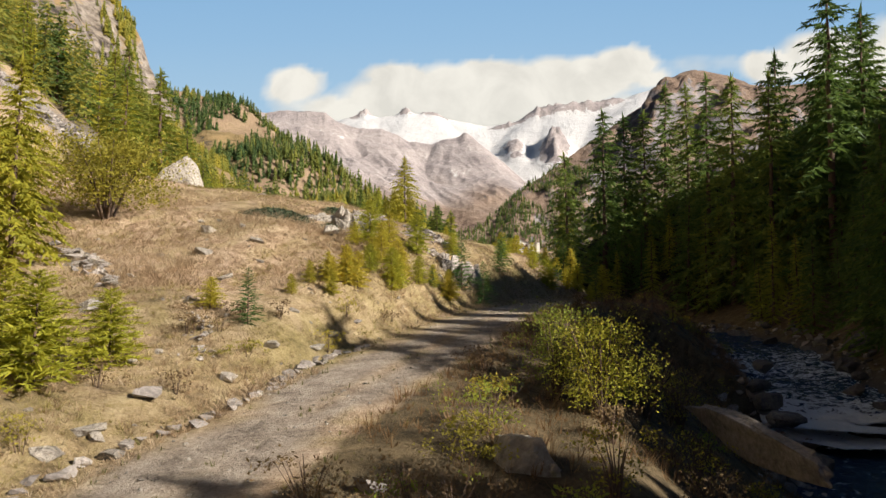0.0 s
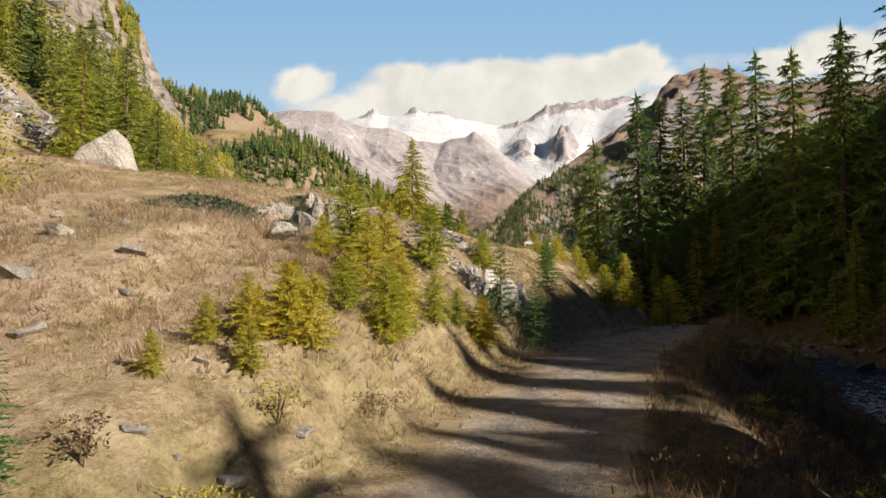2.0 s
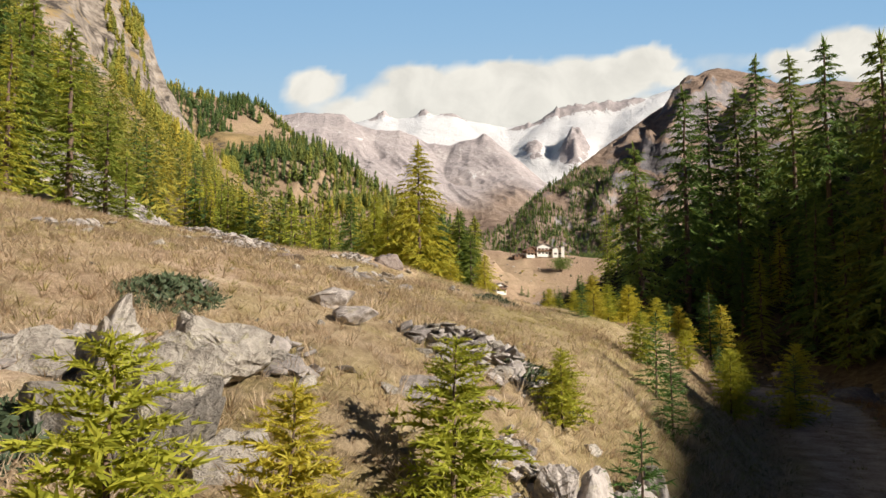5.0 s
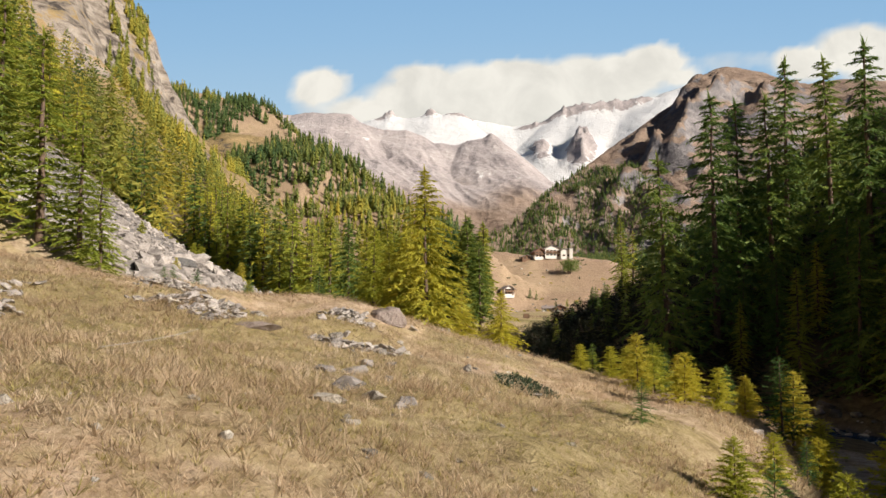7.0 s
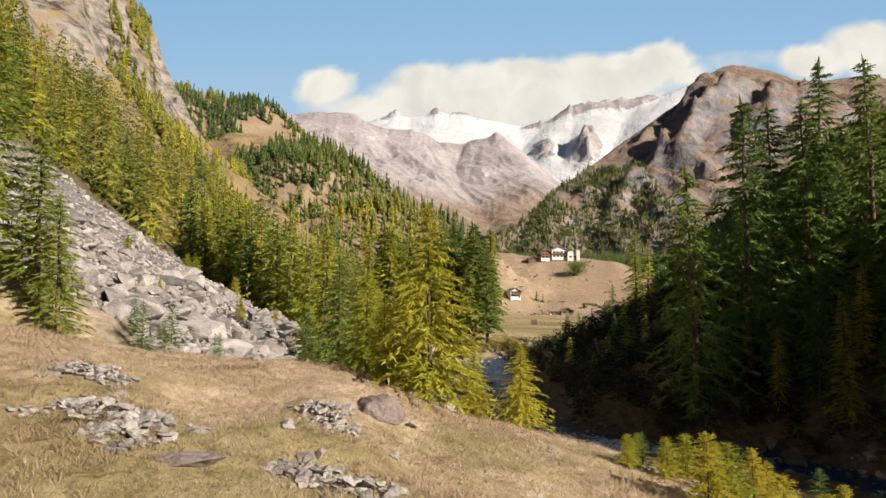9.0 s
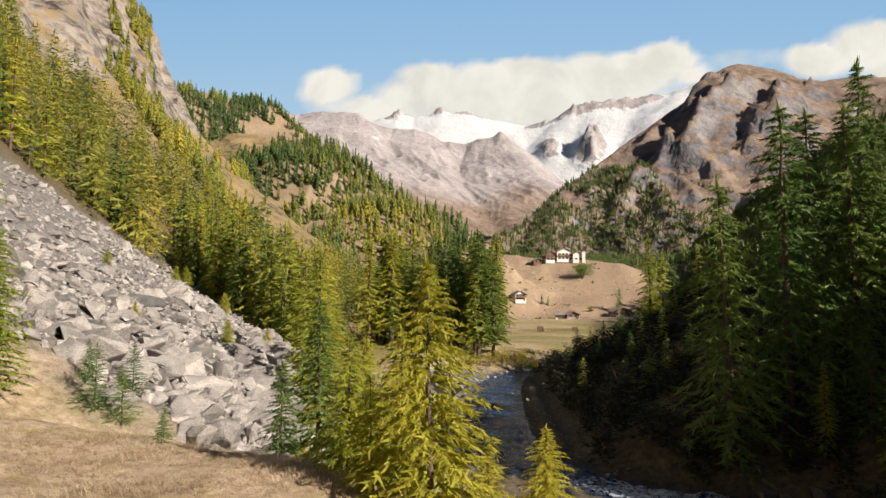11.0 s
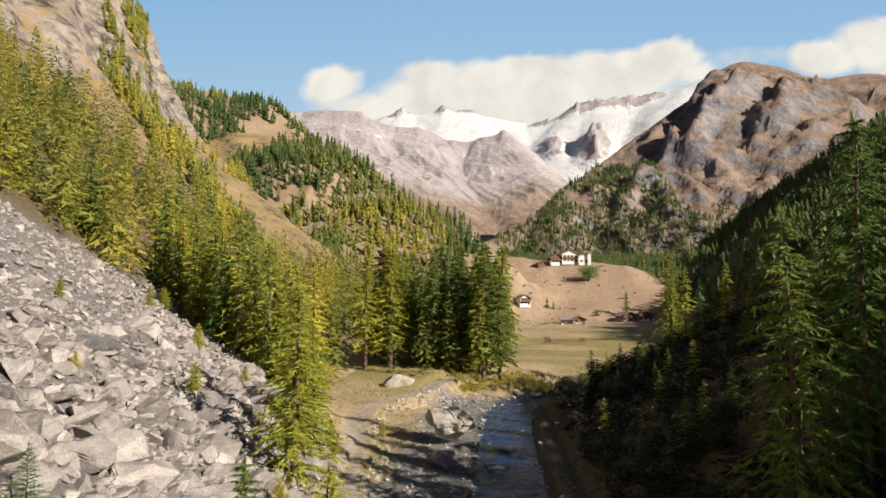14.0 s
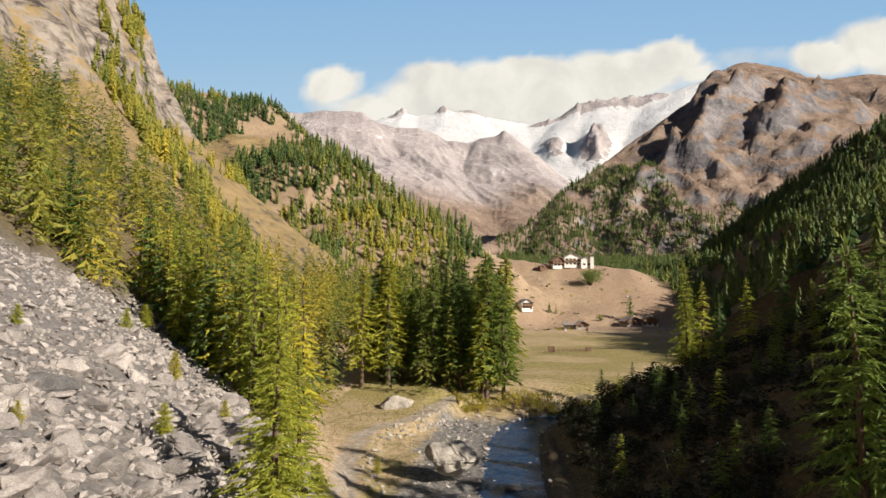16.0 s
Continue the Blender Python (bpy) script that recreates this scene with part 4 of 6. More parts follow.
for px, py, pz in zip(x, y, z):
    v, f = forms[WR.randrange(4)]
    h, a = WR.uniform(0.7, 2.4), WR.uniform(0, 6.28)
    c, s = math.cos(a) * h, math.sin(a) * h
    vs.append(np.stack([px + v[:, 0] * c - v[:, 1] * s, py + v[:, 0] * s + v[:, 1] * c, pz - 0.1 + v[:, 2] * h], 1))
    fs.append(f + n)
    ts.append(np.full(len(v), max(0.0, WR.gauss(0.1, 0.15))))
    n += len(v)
me = mesh_of("bank_scrub", np.concatenate(vs), np.concatenate(fs), [SHADE_SCRUB])
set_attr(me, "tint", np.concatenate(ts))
tagged(new("bank_scrub", me), "tangled alder scrub on the shaded bank, darkened to deepen its shade", "shrubs", kind="stuff")


# ---- clouds behind the peaks ----
def build_clouds():
    """The far sky behind the peaks with soft banks of cloud: centre x, z, half-widths, weight."""
    blobs = [(-998, 1471, 215, 100, 1.0), (-1080, 1455, 120, 70, 0.8), (-60, 1400, 640, 150, 1.1), (-330, 1500, 260, 95, 1.1), (300, 1470, 620, 160, 1.2), (-700, 1330, 420, 75, 0.7),
             (900, 1520, 480, 130, 1.2), (1230, 1610, 260, 105, 1.2), (1400, 1540, 150, 90, 0.9), (600, 1330, 900, 120, 0.9), (-150, 1270, 620, 190, 1.2), (500, 1290, 700, 190, 1.2), (-560, 1250, 330, 130, 0.9), (1750, 1610, 420, 60, 0.25),
             (2250, 1620, 260, 105, 1.1), (2600, 1700, 340, 150, 1.1), (2900, 1600, 500, 200, 1.0), (3300, 1750, 500, 240, 1.0)]
    u, v = np.meshgrid(np.linspace(-3700, 3700, 220), np.linspace(500, 2900, 80))
    w = 60 * fbm(u, v, 260, 4) + 25 * fbm(u + 900, v, 70, 3)
    den = np.zeros(u.shape)
    for cx, cz, rx, rz, k in blobs:
        q = ((u + w - cx) / rx) ** 2 + ((v + 0.8 * w - cz) / np.where(v > cz, rz, rz * 1.4)) ** 2
        den = np.maximum(den, k * np.clip(1.25 - q, 0, 1.0))
    den = np.clip(den + 0.25 * fbm(u, v, 140, 4) * (den > 0.03), 0, 1)
    i = np.arange(u.size).reshape(u.shape)
    q = np.stack([i[:-1, :-1], i[:-1, 1:], i[1:, 1:], i[1:, :-1]], -1).reshape(-1, 4)
    m, nt, lk, bs = nodes("hazy_sky_and_cloud")
    nt.remove(bs)
    em = nt.new("ShaderNodeEmission")
    p = world_pos(nt)
    n = noise_out(nt, lk, 0.0035, 5, 0.55, p, 0.4)
    white = ramp(nt, [(0.35, (0.46, 0.445, 0.405)), (0.62, (0.55, 0.53, 0.48))], n, lk)
    sep = nt.new("ShaderNodeSeparateXYZ")
    lk.new(p, sep.inputs[0])
    blue = ramp(nt, [(0.0, (0.26, 0.37, 0.465)), (0.45, (0.185, 0.31, 0.45)), (1.0, (0.125, 0.25, 0.415))], mathn(nt, lk, "MULTIPLY_ADD", sep.outputs[2], 1 / 1500, -0.73), lk)
    lk.new(mixc(nt, lk, ramp(nt, [(0.02, (0, 0, 0)), (0.75, (1, 1, 1))], attr(nt, "cloud"), lk), blue, white), em.inputs[0])
    lk.new(em.outputs[0], nt["Material Output"].inputs[0])
    me = mesh_of("backdrop", np.stack([u, 4640 + 0 * u, v], -1).reshape(-1, 3), q, [m])
    set_attr(me, "cloud", den.ravel())
    ob = tagged(new("backdrop", me), "pale blue sky with cream white clouds behind the peaks", "sky", kind="structure")
    ob.visible_shadow = False


build_clouds()


# ---- rocks ----
def rock_arrays(rng, n=16, flat=0.7, hull=None):
    """An angular block: the hull of points strewn on a box-like ball, as vertices and triangles."""
    bm = bmesh.new()
    for q in hull or ():
        bm.verts.new(q)
    for _ in range(0 if hull else n):
        v = Vector((rng.gauss(0, 1), rng.gauss(0, 1), rng.gauss(0, 1))).normalized()
        m = max(abs(c) for c in v) ** 0.55
        bm.verts.new((v.x / m * rng.uniform(0.8, 1.0), v.y / m * rng.uniform(0.8, 1.0), v.z / m * flat * rng.uniform(0.8, 1.0)))
    r = bmesh.ops.convex_hull(bm, input=bm.verts)
    junk = {g for k in ("geom_interior", "geom_unused") for g in r[k] if isinstance(g, bmesh.types.BMVert)}
    bmesh.ops.delete(bm, geom=list(junk), context="VERTS")
    bmesh.ops.triangulate(bm, faces=bm.faces)
    bm.verts.index_update()
    v = np.array([q.co[:] for q in bm.verts])
    f = np.array([[w.index for w in q.verts] for q in bm.faces])
    bm.free()
    return (v if hull else v / np.abs(v).max()), f


def big_rock_mesh(name, rng, size, mat, n=18, flat=0.75, cuts=3, rough=0.10, hull=None):
    """A boulder with broken faces: a hull, cut finer and roughened, with soft edges."""
    v, f = rock_arrays(rng, n, flat, hull)
    bm = bmesh.new()
    vs = [bm.verts.new(q) for q in v]
    for t in f:
        bm.faces.new([vs[k] for k in t])
    bmesh.ops.bevel(bm, geom=list(bm.edges), offset=0.05, segments=1, affect="EDGES", clamp_overlap=True)
    bmesh.ops.triangulate(bm, faces=bm.faces)
    bmesh.ops.subdivide_edges(bm, edges=bm.edges, cuts=cuts, use_grid_fill=True)
    off = Vector((rng.uniform(-50, 50), rng.uniform(-50, 50), rng.uniform(-50, 50)))
    for q in bm.verts:
        d = noise.fractal(q.co * 1.6 + off, 1.0, 2.0, 5) * rough + (noise.cell(q.co * 2.2 + off) - 0.5) * rough * 0.45
        q.co += q.co.normalized() * d
        q.co.x, q.co.y, q.co.z = q.co.x * size[0], q.co.y * size[1], q.co.z * size[2]
    me = bpy.data.meshes.new(name)
    bm.to_mesh(me)
    bm.free()
    me.materials.append(mat)
    return me


RR = random.Random(21)
HULLS = [rock_arrays(RR, RR.randrange(11, 19), RR.uniform(0.6, 0.95)) for _ in range(14)]
BLOCKS = {mat.name: [mesh_of("rock", v, f, [mat]) for v, f in HULLS] for mat in (ROCK, ROCK_PALE, ROCK_RED, ROCK_DARK)}

WORN = [big_rock_mesh("scree_block", random.Random(500 + k), (1, 1, 1), ROCK, 14, RR.uniform(0.65, 0.95), 1, 0.09) for k in range(9)]


def turned(rng, v, s, tilt=0.5):
    m = np.array(Euler((rng.uniform(-tilt, tilt), rng.uniform(-tilt, tilt), rng.uniform(0, 6.28))).to_matrix())
    return (v * (np.array(s) if np.ndim(s) else np.full(3, s))) @ m.T


def rock_stuff(name, spots, mat, rng, label, tilt=0.6):
    vs, fs, n = [], [], 0
    for x, y, z, s in spots:
        v, f = HULLS[rng.randrange(len(HULLS))]
        w = turned(rng, v, (s * rng.uniform(0.7, 1.2), s * rng.uniform(0.7, 1.2), s * rng.uniform(0.55, 0.9)), tilt)
        vs.append(w + (x, y, z)), fs.append(f + n)
        n += len(v)
    return tagged(new(name, mesh_of(name, np.concatenate(vs), np.concatenate(fs), [mat])), label, "rocks", kind="stuff")


def single_rock(x, y, s, mat, label, group="", name="boulder", sink=0.3, tilt=0.3, rot=None):
    v = WORN[RR.randrange(len(WORN))] if name == "scree_block" else BLOCKS[mat.name][RR.randrange(len(HULLS))]
    ob = new(name, v)
    ob.matrix_basis = Matrix.LocRotScale((x, y, height(x, y) + s[2] * (1 - 2 * sink) * 0.6), Euler((RR.uniform(-tilt, tilt), RR.uniform(-tilt, tilt), RR.uniform(0, 6.28) if rot is None else rot)), s)
    return tagged(ob, label, "rock", group)


def boulder(x, y, top, size, mat, label, seed, name="boulder", rot=0.0, tilt=(0, 0), n=18, flat=0.75, cuts=3, rough=0.10):
    ob = new(name, big_rock_mesh(name, random.Random(seed), size, mat, n, flat, cuts, rough))
    ob.matrix_basis = Matrix.LocRotScale((x, y, 0), Euler((*tilt, rot)), (1, 1, 1))
    high = max((ob.matrix_basis @ q.co).z for q in ob.data.vertices)
    ob.matrix_basis = Matrix.Translation((0, 0, top - high)) @ ob.matrix_basis
    return tagged(ob, label, "rock")


# scree of gneiss blocks on the left flank
SR = np.random.RandomState(3)
sx, sy = SR.uniform(-62, -9, 14000), SR.uniform(68, 172, 14000)
sz, scov = land(sx, sy)
keep = scov["scree"] > 0.55
sx, sy, sz = sx[keep], sy[keep], sz[keep]
size = 0.20 + 0.42 * SR.rand(len(sx)) ** 2.2 + 0.95 * SR.rand(len(sx)) ** 16
size = size * np.interp(-sx + 0.15 * (sy - 100), [14, 28, 50], [1.35, 1.05, 0.62])
order = np.argsort(-size)
big, rest = order[:230], order[230:]
rock_stuff("scree", [(sx[k], sy[k], sz[k] + 0.15 * size[k], size[k]) for k in rest], ROCK, RR, "pale grey scree of broken gneiss blocks")
for k in big:
    s = size[k] * 1.15
    ob = single_rock(sx[k], sy[k], (s * RR.uniform(0.8, 1.3), s * RR.uniform(0.7, 1.1), s * RR.uniform(0.55, 0.9)), ROCK, "grey angular gneiss block in the scree", "scree blocks", "scree_block", 0.35, 0.45)
boulder(-17.6, 88.5, 4.0, (2.0, 1.5, 1.5), ROCK, "large tilted grey boulder at the foot of the scree", 31, "scree_block", 0.4, (0.3, -0.3))
boulder(-22.5, 116.5, 6.3, (3.6, 2.4, 2.3), ROCK, "huge grey block at the end of the scree", 32, "scree_block", 0.2, (0.1, 0.2))
boulder(-21.0, 108.5, 3.6, (2.4, 2.0, 1.9), ROCK, "huge grey block at the end of the scree", 33, "scree_block", 1.2)
boulder(-23.5, 90.5, 6.0, (2.1, 1.5, 1.2), ROCK, "large grey block lying in the scree", 34, "scree_block", 0.8)
boulder(-34.7, 104, 12.0, (3.8, 1.6, 1.7), ROCK_DARK, "long dark slab with banded faces in the scree", 35, "scree_block", 0.15, (0.25, 0.12))

# stream boulders
boulder(-5.7, 127.6, 3.0, (2.9, 2.5, 2.7), ROCK_PALE, "huge pale boulder on the stream's gravel bar", 46, rot=2.2, n=30, rough=0.14)
boulder(-6.0, 117.6, 0.2, (1.8, 1.5, 1.2), ROCK, "flat grey boulder beside the stream", 42, rot=1.1)
boulder(-15.0, 160.5, 3.1, (2.7, 1.8, 2.0), ROCK_PALE, "pale boulder on the grass by the track", 43)
boulder(-0.8, 118.7, -1.3, (1.0, 1.2, 0.5), ROCK_DARK, "wet dark boulder in the stream", 44)
boulder(0.4, 126.5, -1.2, (1.1, 0.9, 0.5), ROCK_DARK, "wet dark boulder in the stream", 45)
spots = []
for k in range(1500):
    q = RIVER[RR.randrange(8, len(RIVER) - 30)]
    off = RR.choice((-1, 1)) * RR.uniform(1.0, 4.8)
    if q[1] < 80:
        off = RR.choice((-1, 1)) * RR.uniform(2.8, 5.0)
    if q[1] > 98 and RR.random() < 0.65:
        off = -RR.uniform(2.6, 11)
    x, y = q[0] + off + RR.uniform(-0.8, 0.8), q[1] + RR.uniform(-1.5, 1.5)
    s = 0.10 + 0.35 * RR.random() ** 3
    spots.append((x, y, max(height(x, y), q[2] - 0.15) + 0.1 * s, s))
rock_stuff("stream_stones", spots, ROCK, RR, "grey stones along the stream bed")
spots = []
for k in range(150):
    q = RIVER[RR.randrange(20, 175)]
    x, y, s = q[0] + RR.uniform(1.5, 6.5), q[1] + RR.uniform(-1.5, 1.5), 0.2 + 0.7 * RR.random() ** 2
    spots.append((x, y, max(height(x, y), q[2] - 0.1) + 0.15 * s, s))
rock_stuff("shaded_stones", spots, ROCK_DARK, RR, "dark stones on the shaded bank")

# stones of the low embankment between the valley track and the gravel bar
spots = []
for k in range(260):
    q = ROAD[RR.randrange(int(len(ROAD) * 0.62), int(len(ROAD) * 0.93))]
    x, y, s = q[0] + RR.uniform(1.6, 3.6), q[1] + RR.uniform(-1.2, 1.2), 0.12 + 0.38 * RR.random() ** 2
    spots.append((x, y, height(x, y) + 0.1 * s, s))
rock_stuff("embankment_stones", spots, ROCK_PALE, RR, "pale stones along the track's embankment")
spots = []
for k in range(700):
    x, y = RR.uniform(-12, -2), RR.uniform(104, 166)
    s = 0.06 + 0.22 * RR.random() ** 3
    spots.append((x, y, height(x, y) + 0.1 * s, s))
rock_stuff("bar_stones", spots, ROCK, RR, "grey rounded stones strewn over the gravel bar")

# rocks on the meadow hill
WEDGE = [(-1.75, -0.7, -0.5), (-1.5, 0.9, -0.5), (1.3, -0.9, -0.5), (1.25, 0.9, -0.5), (1.35, -0.2, 0.3), (0.5, -0.35, 1.7), (0.1, 0.4, 1.72), (0.95, 0.15, 1.2), (-0.75, -0.55, 0.9), (-1.0, 0.6, 0.75), (-0.1, -0.75, 1.1)]
wedge = new("boulder", big_rock_mesh("boulder", random.Random(57), (1, 1, 1), ROCK_PALE, cuts=3, rough=0.05, hull=WEDGE))
wedge.matrix_basis = Matrix.Translation((-15.15, 40.4, 6.85))
tagged(wedge, "large pale pyramid-shaped boulder on the meadow", "rock")
boulder(-4.1, 51.7, 6.2, (0.72, 0.66, 0.66), ROCK_RED, "rounded reddish boulder on the dry meadow", 52, n=26)
boulder(16.5, 55.3, 0.45, (1.1, 0.7, 0.7), ROCK_DARK, "dark rock beside the track", 53)
boulder(7.0, 49.4, 2.6, (0.5, 0.4, 0.4), ROCK, "grey rock among the saplings", 54)
boulder(-7.0, 46.3, 5.82, (0.8, 0.65, 0.4), ROCK_RED, "flat reddish slab lying in the dry grass", 55)
boulder(-2.9, 57.9, 5.5, (0.8, 0.7, 0.6), ROCK, "grey boulder behind the larch", 56)
outcrop = thing("rock_outcrop", "cracked pale lichened outcrop on the grassy slope", "rock")
ledge = thing("rock_outcrop", "rocky ledge with broken stones above the track", "rock")
SLABS = [(outcrop, -4.35, 29.7, 4.05, 0.42, 0.40, 0.85, 0.3, 0.10), (outcrop, -3.95, 29.35, 3.80, 0.48, 0.42, 0.95, 0.9, 0.16), (outcrop, -3.5, 29.2, 3.72, 0.42, 0.40, 0.85, 0.2, 0.25),
         (outcrop, -3.2, 28.9, 3.35, 0.42, 0.36, 0.75, 0.6, 0.3), (outcrop, -2.9, 28.7, 2.95, 0.36, 0.34, 0.55, 0.1, 0.3), (outcrop, -4.2, 28.95, 3.35, 0.46, 0.34, 0.65, 1.2, -0.1),
         (outcrop, -3.7, 28.6, 2.95, 0.42, 0.34, 0.55, 0.4, 0.1), (outcrop, -5.1, 29.9, 3.75, 0.62, 0.38, 0.35, 0.2, -0.15), (outcrop, -3.35, 30.1, 3.88, 0.48, 0.42, 0.4, 0.7, 0.3), (outcrop, -3.2, 28.2, 2.55, 0.34, 0.3, 0.4, 0.3, 0.2),
         (ledge, 0.0, 31.0, 2.3, 0.45, 0.42, 0.6, 0.3, 0.1), (ledge, 0.5, 31.1, 2.2, 0.5, 0.42, 0.8, 0.8, 0.2), (ledge, 0.95, 31.4, 1.95, 0.48, 0.45, 0.8, 0.2, 0.25), (ledge, 1.4, 31.9, 1.65, 0.42, 0.5, 0.75, 0.5, 0.3),
         (ledge, 0.1, 30.5, 1.95, 0.42, 0.36, 0.6, 1.1, 0.1), (ledge, 0.8, 30.8, 1.75, 0.45, 0.36, 0.55, 0.4, 0.2), (ledge, 1.6, 32.6, 1.9, 0.4, 0.4, 0.6, 0.9, 0.3)]
for k, (whole, x, y, top, sx_, sy_, sz_, rot, lean) in enumerate(SLABS):
    ob = boulder(x, y - (0.35 if whole is outcrop else 0), top + (0.12 if whole is outcrop else 0), (sx_ * 1.05, sy_ * 1.2, sz_ * 1.3) if whole is outcrop else (sx_ * 0.8, sy_ * 0.8, sz_), ROCK_PALE if whole is outcrop else ROCK, "", 60 + k, "slab", rot, (0.12, lean), n=15, cuts=3, rough=0.16)
    ob.parent = whole
    for key in ("label", "category"):
        if key in ob:
            del ob[key]
boulder(-4.15, 26.1, 2.95, (0.36, 0.3, 0.3), ROCK_PALE, "white rock in the dry grass", 71)
boulder(-1.55, 31.0, 3.25, (0.36, 0.32, 0.32), ROCK, "grey rock in the dry grass", 72)
boulder(-1.1, 31.7, 3.25, (0.32, 0.28, 0.32), ROCK, "grey rock in the dry grass", 73)
boulder(-3.05, 33.9, 4.35, (0.42, 0.3, 0.26), ROCK, "grey rock at the crest of the slope", 74)
boulder(-2.6, 33.1, 4.05, (0.4, 0.3, 0.22), ROCK, "flat grey rock at the crest of the slope", 75)


def stone_heap(x0, y0, x1, y1, wide, n, size, label, seed, pile=1.5):
    rng = random.Random(seed)
    t = thing("stone_heap", label, "rocks", "stone heaps")
    for k in range(n):
        a, b = rng.random(), rng.gauss(0, 0.5)
        d = Vector((x1 - x0, y1 - y0)).normalized()
        x, y = x0 + a * (x1 - x0) - d.y * b * wide, y0 + a * (y1 - y0) + d.x * b * wide
        s = size * (0.5 + 0.9 * rng.random() ** 2)
        up = size * pile * max(0, 1 - abs(b)) * rng.random() * (1 - (2 * a - 1) ** 2)
        ob = part("stone", BLOCKS[(ROCK if rng.random() < 0.8 else ROCK_PALE).name][rng.randrange(len(HULLS))], t)
        ob.matrix_basis = Matrix.LocRotScale((x, y, height(x, y) + up + 0.15 * s), Euler((rng.uniform(-0.6, 0.6), rng.uniform(-0.6, 0.6), rng.uniform(0, 6.3))), (s, s * rng.uniform(0.6, 1), s * rng.uniform(0.3, 0.6)))


stone_heap(-1.7, 33.2, 0.1, 34.7, 0.85, 260, 0.14, "heap of broken grey stones on the dry slope", 1, 3.2)
stone_heap(-0.7, 31.2, 1.15, 31.2, 0.8, 175, 0.12, "heap of broken grey stones above the track", 2)
stone_heap(-11.6, 50.0, -9.9, 49.9, 0.8, 190, 0.12, "low heap of grey stones on the meadow", 3)
stone_heap(-10.3, 48.0, -7.5, 46.7, 1.0, 290, 0.14, "long low heap of grey stones on the meadow", 4)
stone_heap(-5.5, 51.0, -4.6, 49.4, 0.7, 150, 0.13, "heap of grey stones beside the reddish boulder", 5)
stone_heap(-5.6, 47.4, -3.0, 46.9, 0.8, 150, 0.16, "scattered grey stones in the dry grass", 6)
stone_heap(-13.6, 46.6, -9.2, 36.2, 0.8, 81, 0.16, "scattered grey slabs along the meadow", 7)
stone_heap(-3.6, 30.9, -2.6, 30.2, 0.5, 67, 0.14, "broken stones behind the outcrop", 8)
stone_heap(-5.6, 29.2, -4.7, 30.2, 0.4, 40, 0.15, "broken stones beside the outcrop", 9)
stone_heap(-12.6, 22.6, -9.0, 19.6, 0.6, 60, 0.14, "grey stones on the lower slope", 10)
for k in range(11):
    a = k / 10
    x, y, s = -12.4 + 3.6 * a + RR.uniform(-0.3, 0.3), 22.4 - 2.9 * a + RR.uniform(-0.35, 0.35), RR.uniform(0.3, 0.62)
    boulder(x, y, height(x, y) + RR.uniform(0.1, 0.2), (s, s * RR.uniform(0.55, 0.8), s * 0.42), RR.choice((ROCK, ROCK, ROCK_PALE)), "flat grey slab half sunk in the grassy slope", 700 + k, "boulder", RR.uniform(0, 6.28), (RR.uniform(-0.15, 0.15), RR.uniform(0, 0.25)), n=12, cuts=1, rough=0.06)
stone_heap(-6.6, 18.6, -5.2, 15.8, 0.35, 54, 0.10, "row of stones leading up from the track", 11)

# kerb of stones along the track's uphill side, and stones strewn about
kerb = thing("stone_kerb", "row of half-buried stones along the track", "rocks")
for k in range(46):
    y = 8.5 + 0.24 * k + RR.uniform(-0.08, 0.08)
    i = int(np.argmin(np.abs(ROAD[:, 1] - y)))
    x = ROAD[i, 0] - 2.05 + RR.uniform(-0.15, 0.15) - 0.25 * math.sin(k * 0.21)
    s = RR.uniform(0.09, 0.2)
    ob = part("stone", BLOCKS[ROCK.name][RR.randrange(len(HULLS))], kerb)
    ob.matrix_basis = Matrix.LocRotScale((x, y, height(x, y) + 0.02), Euler((RR.uniform(-0.3, 0.3), RR.uniform(-0.3, 0.3), RR.uniform(0, 6))), (s * 1.2, s, s * 0.6))
for x, y, s in ((-5.3, 11.6, 0.2), (-5.9, 12.0, 0.26), (-6.1, 11.1, 0.2), (-5.6, 13.6, 0.28), (-8.6, 17.4, 0.32), (-3.0, 19.0, 0.22), (-1.1, 9.9, 0.26), (-4.1, 17.0, 0.2), (-2.4, 20.3, 0.16), (-4.6, 15.5, 0.2),
                (-6.4, 20.8, 0.22), (-7.6, 22.6, 0.3), (-6.2, 23.6, 0.26), (-8.3, 24.8, 0.32), (-3.2, 18.0, 0.2)):
    single_rock(x, y, (s * 1.25, s, s * 0.7), RR.choice((ROCK, ROCK_PALE)), "grey stone half sunk in the grass", "meadow stones", "field_stone", 0.4)
for x, y in [(-5.7, 48.9), (-5.1, 48.0), (-4.5, 47.5), (-3.8, 44.9), (-3.6, 41.2), (-4.4, 42.8), (-3.0, 40.4), (-2.5, 40.1), (-2.4, 40.5), (-3.6, 39.4), (-3.2, 45.3), (-3.9, 43.8), (-3.2, 51.6), (-4.1, 51.6), (-3.4, 49.6)]:
    s = RR.uniform(0.12, 0.3)
    single_rock(x, y, (s * 1.25, s, s * 0.8), RR.choice((ROCK, ROCK_PALE)), "pale stone lying in the dry grass", "meadow stones", "field_stone", 0.35)
spots = []
for k in range(200):
    x, y, s = RR.uniform(-5, 115), RR.uniform(400, 575), 0.3 + 1.1 * RR.random() ** 3
    spots.append((x, y, height(x, y) + 0.1 * s, s))
rock_stuff("knoll_stones", spots, ROCK_PALE, RR, "pale boulders strewn over the village meadow")
spots = []
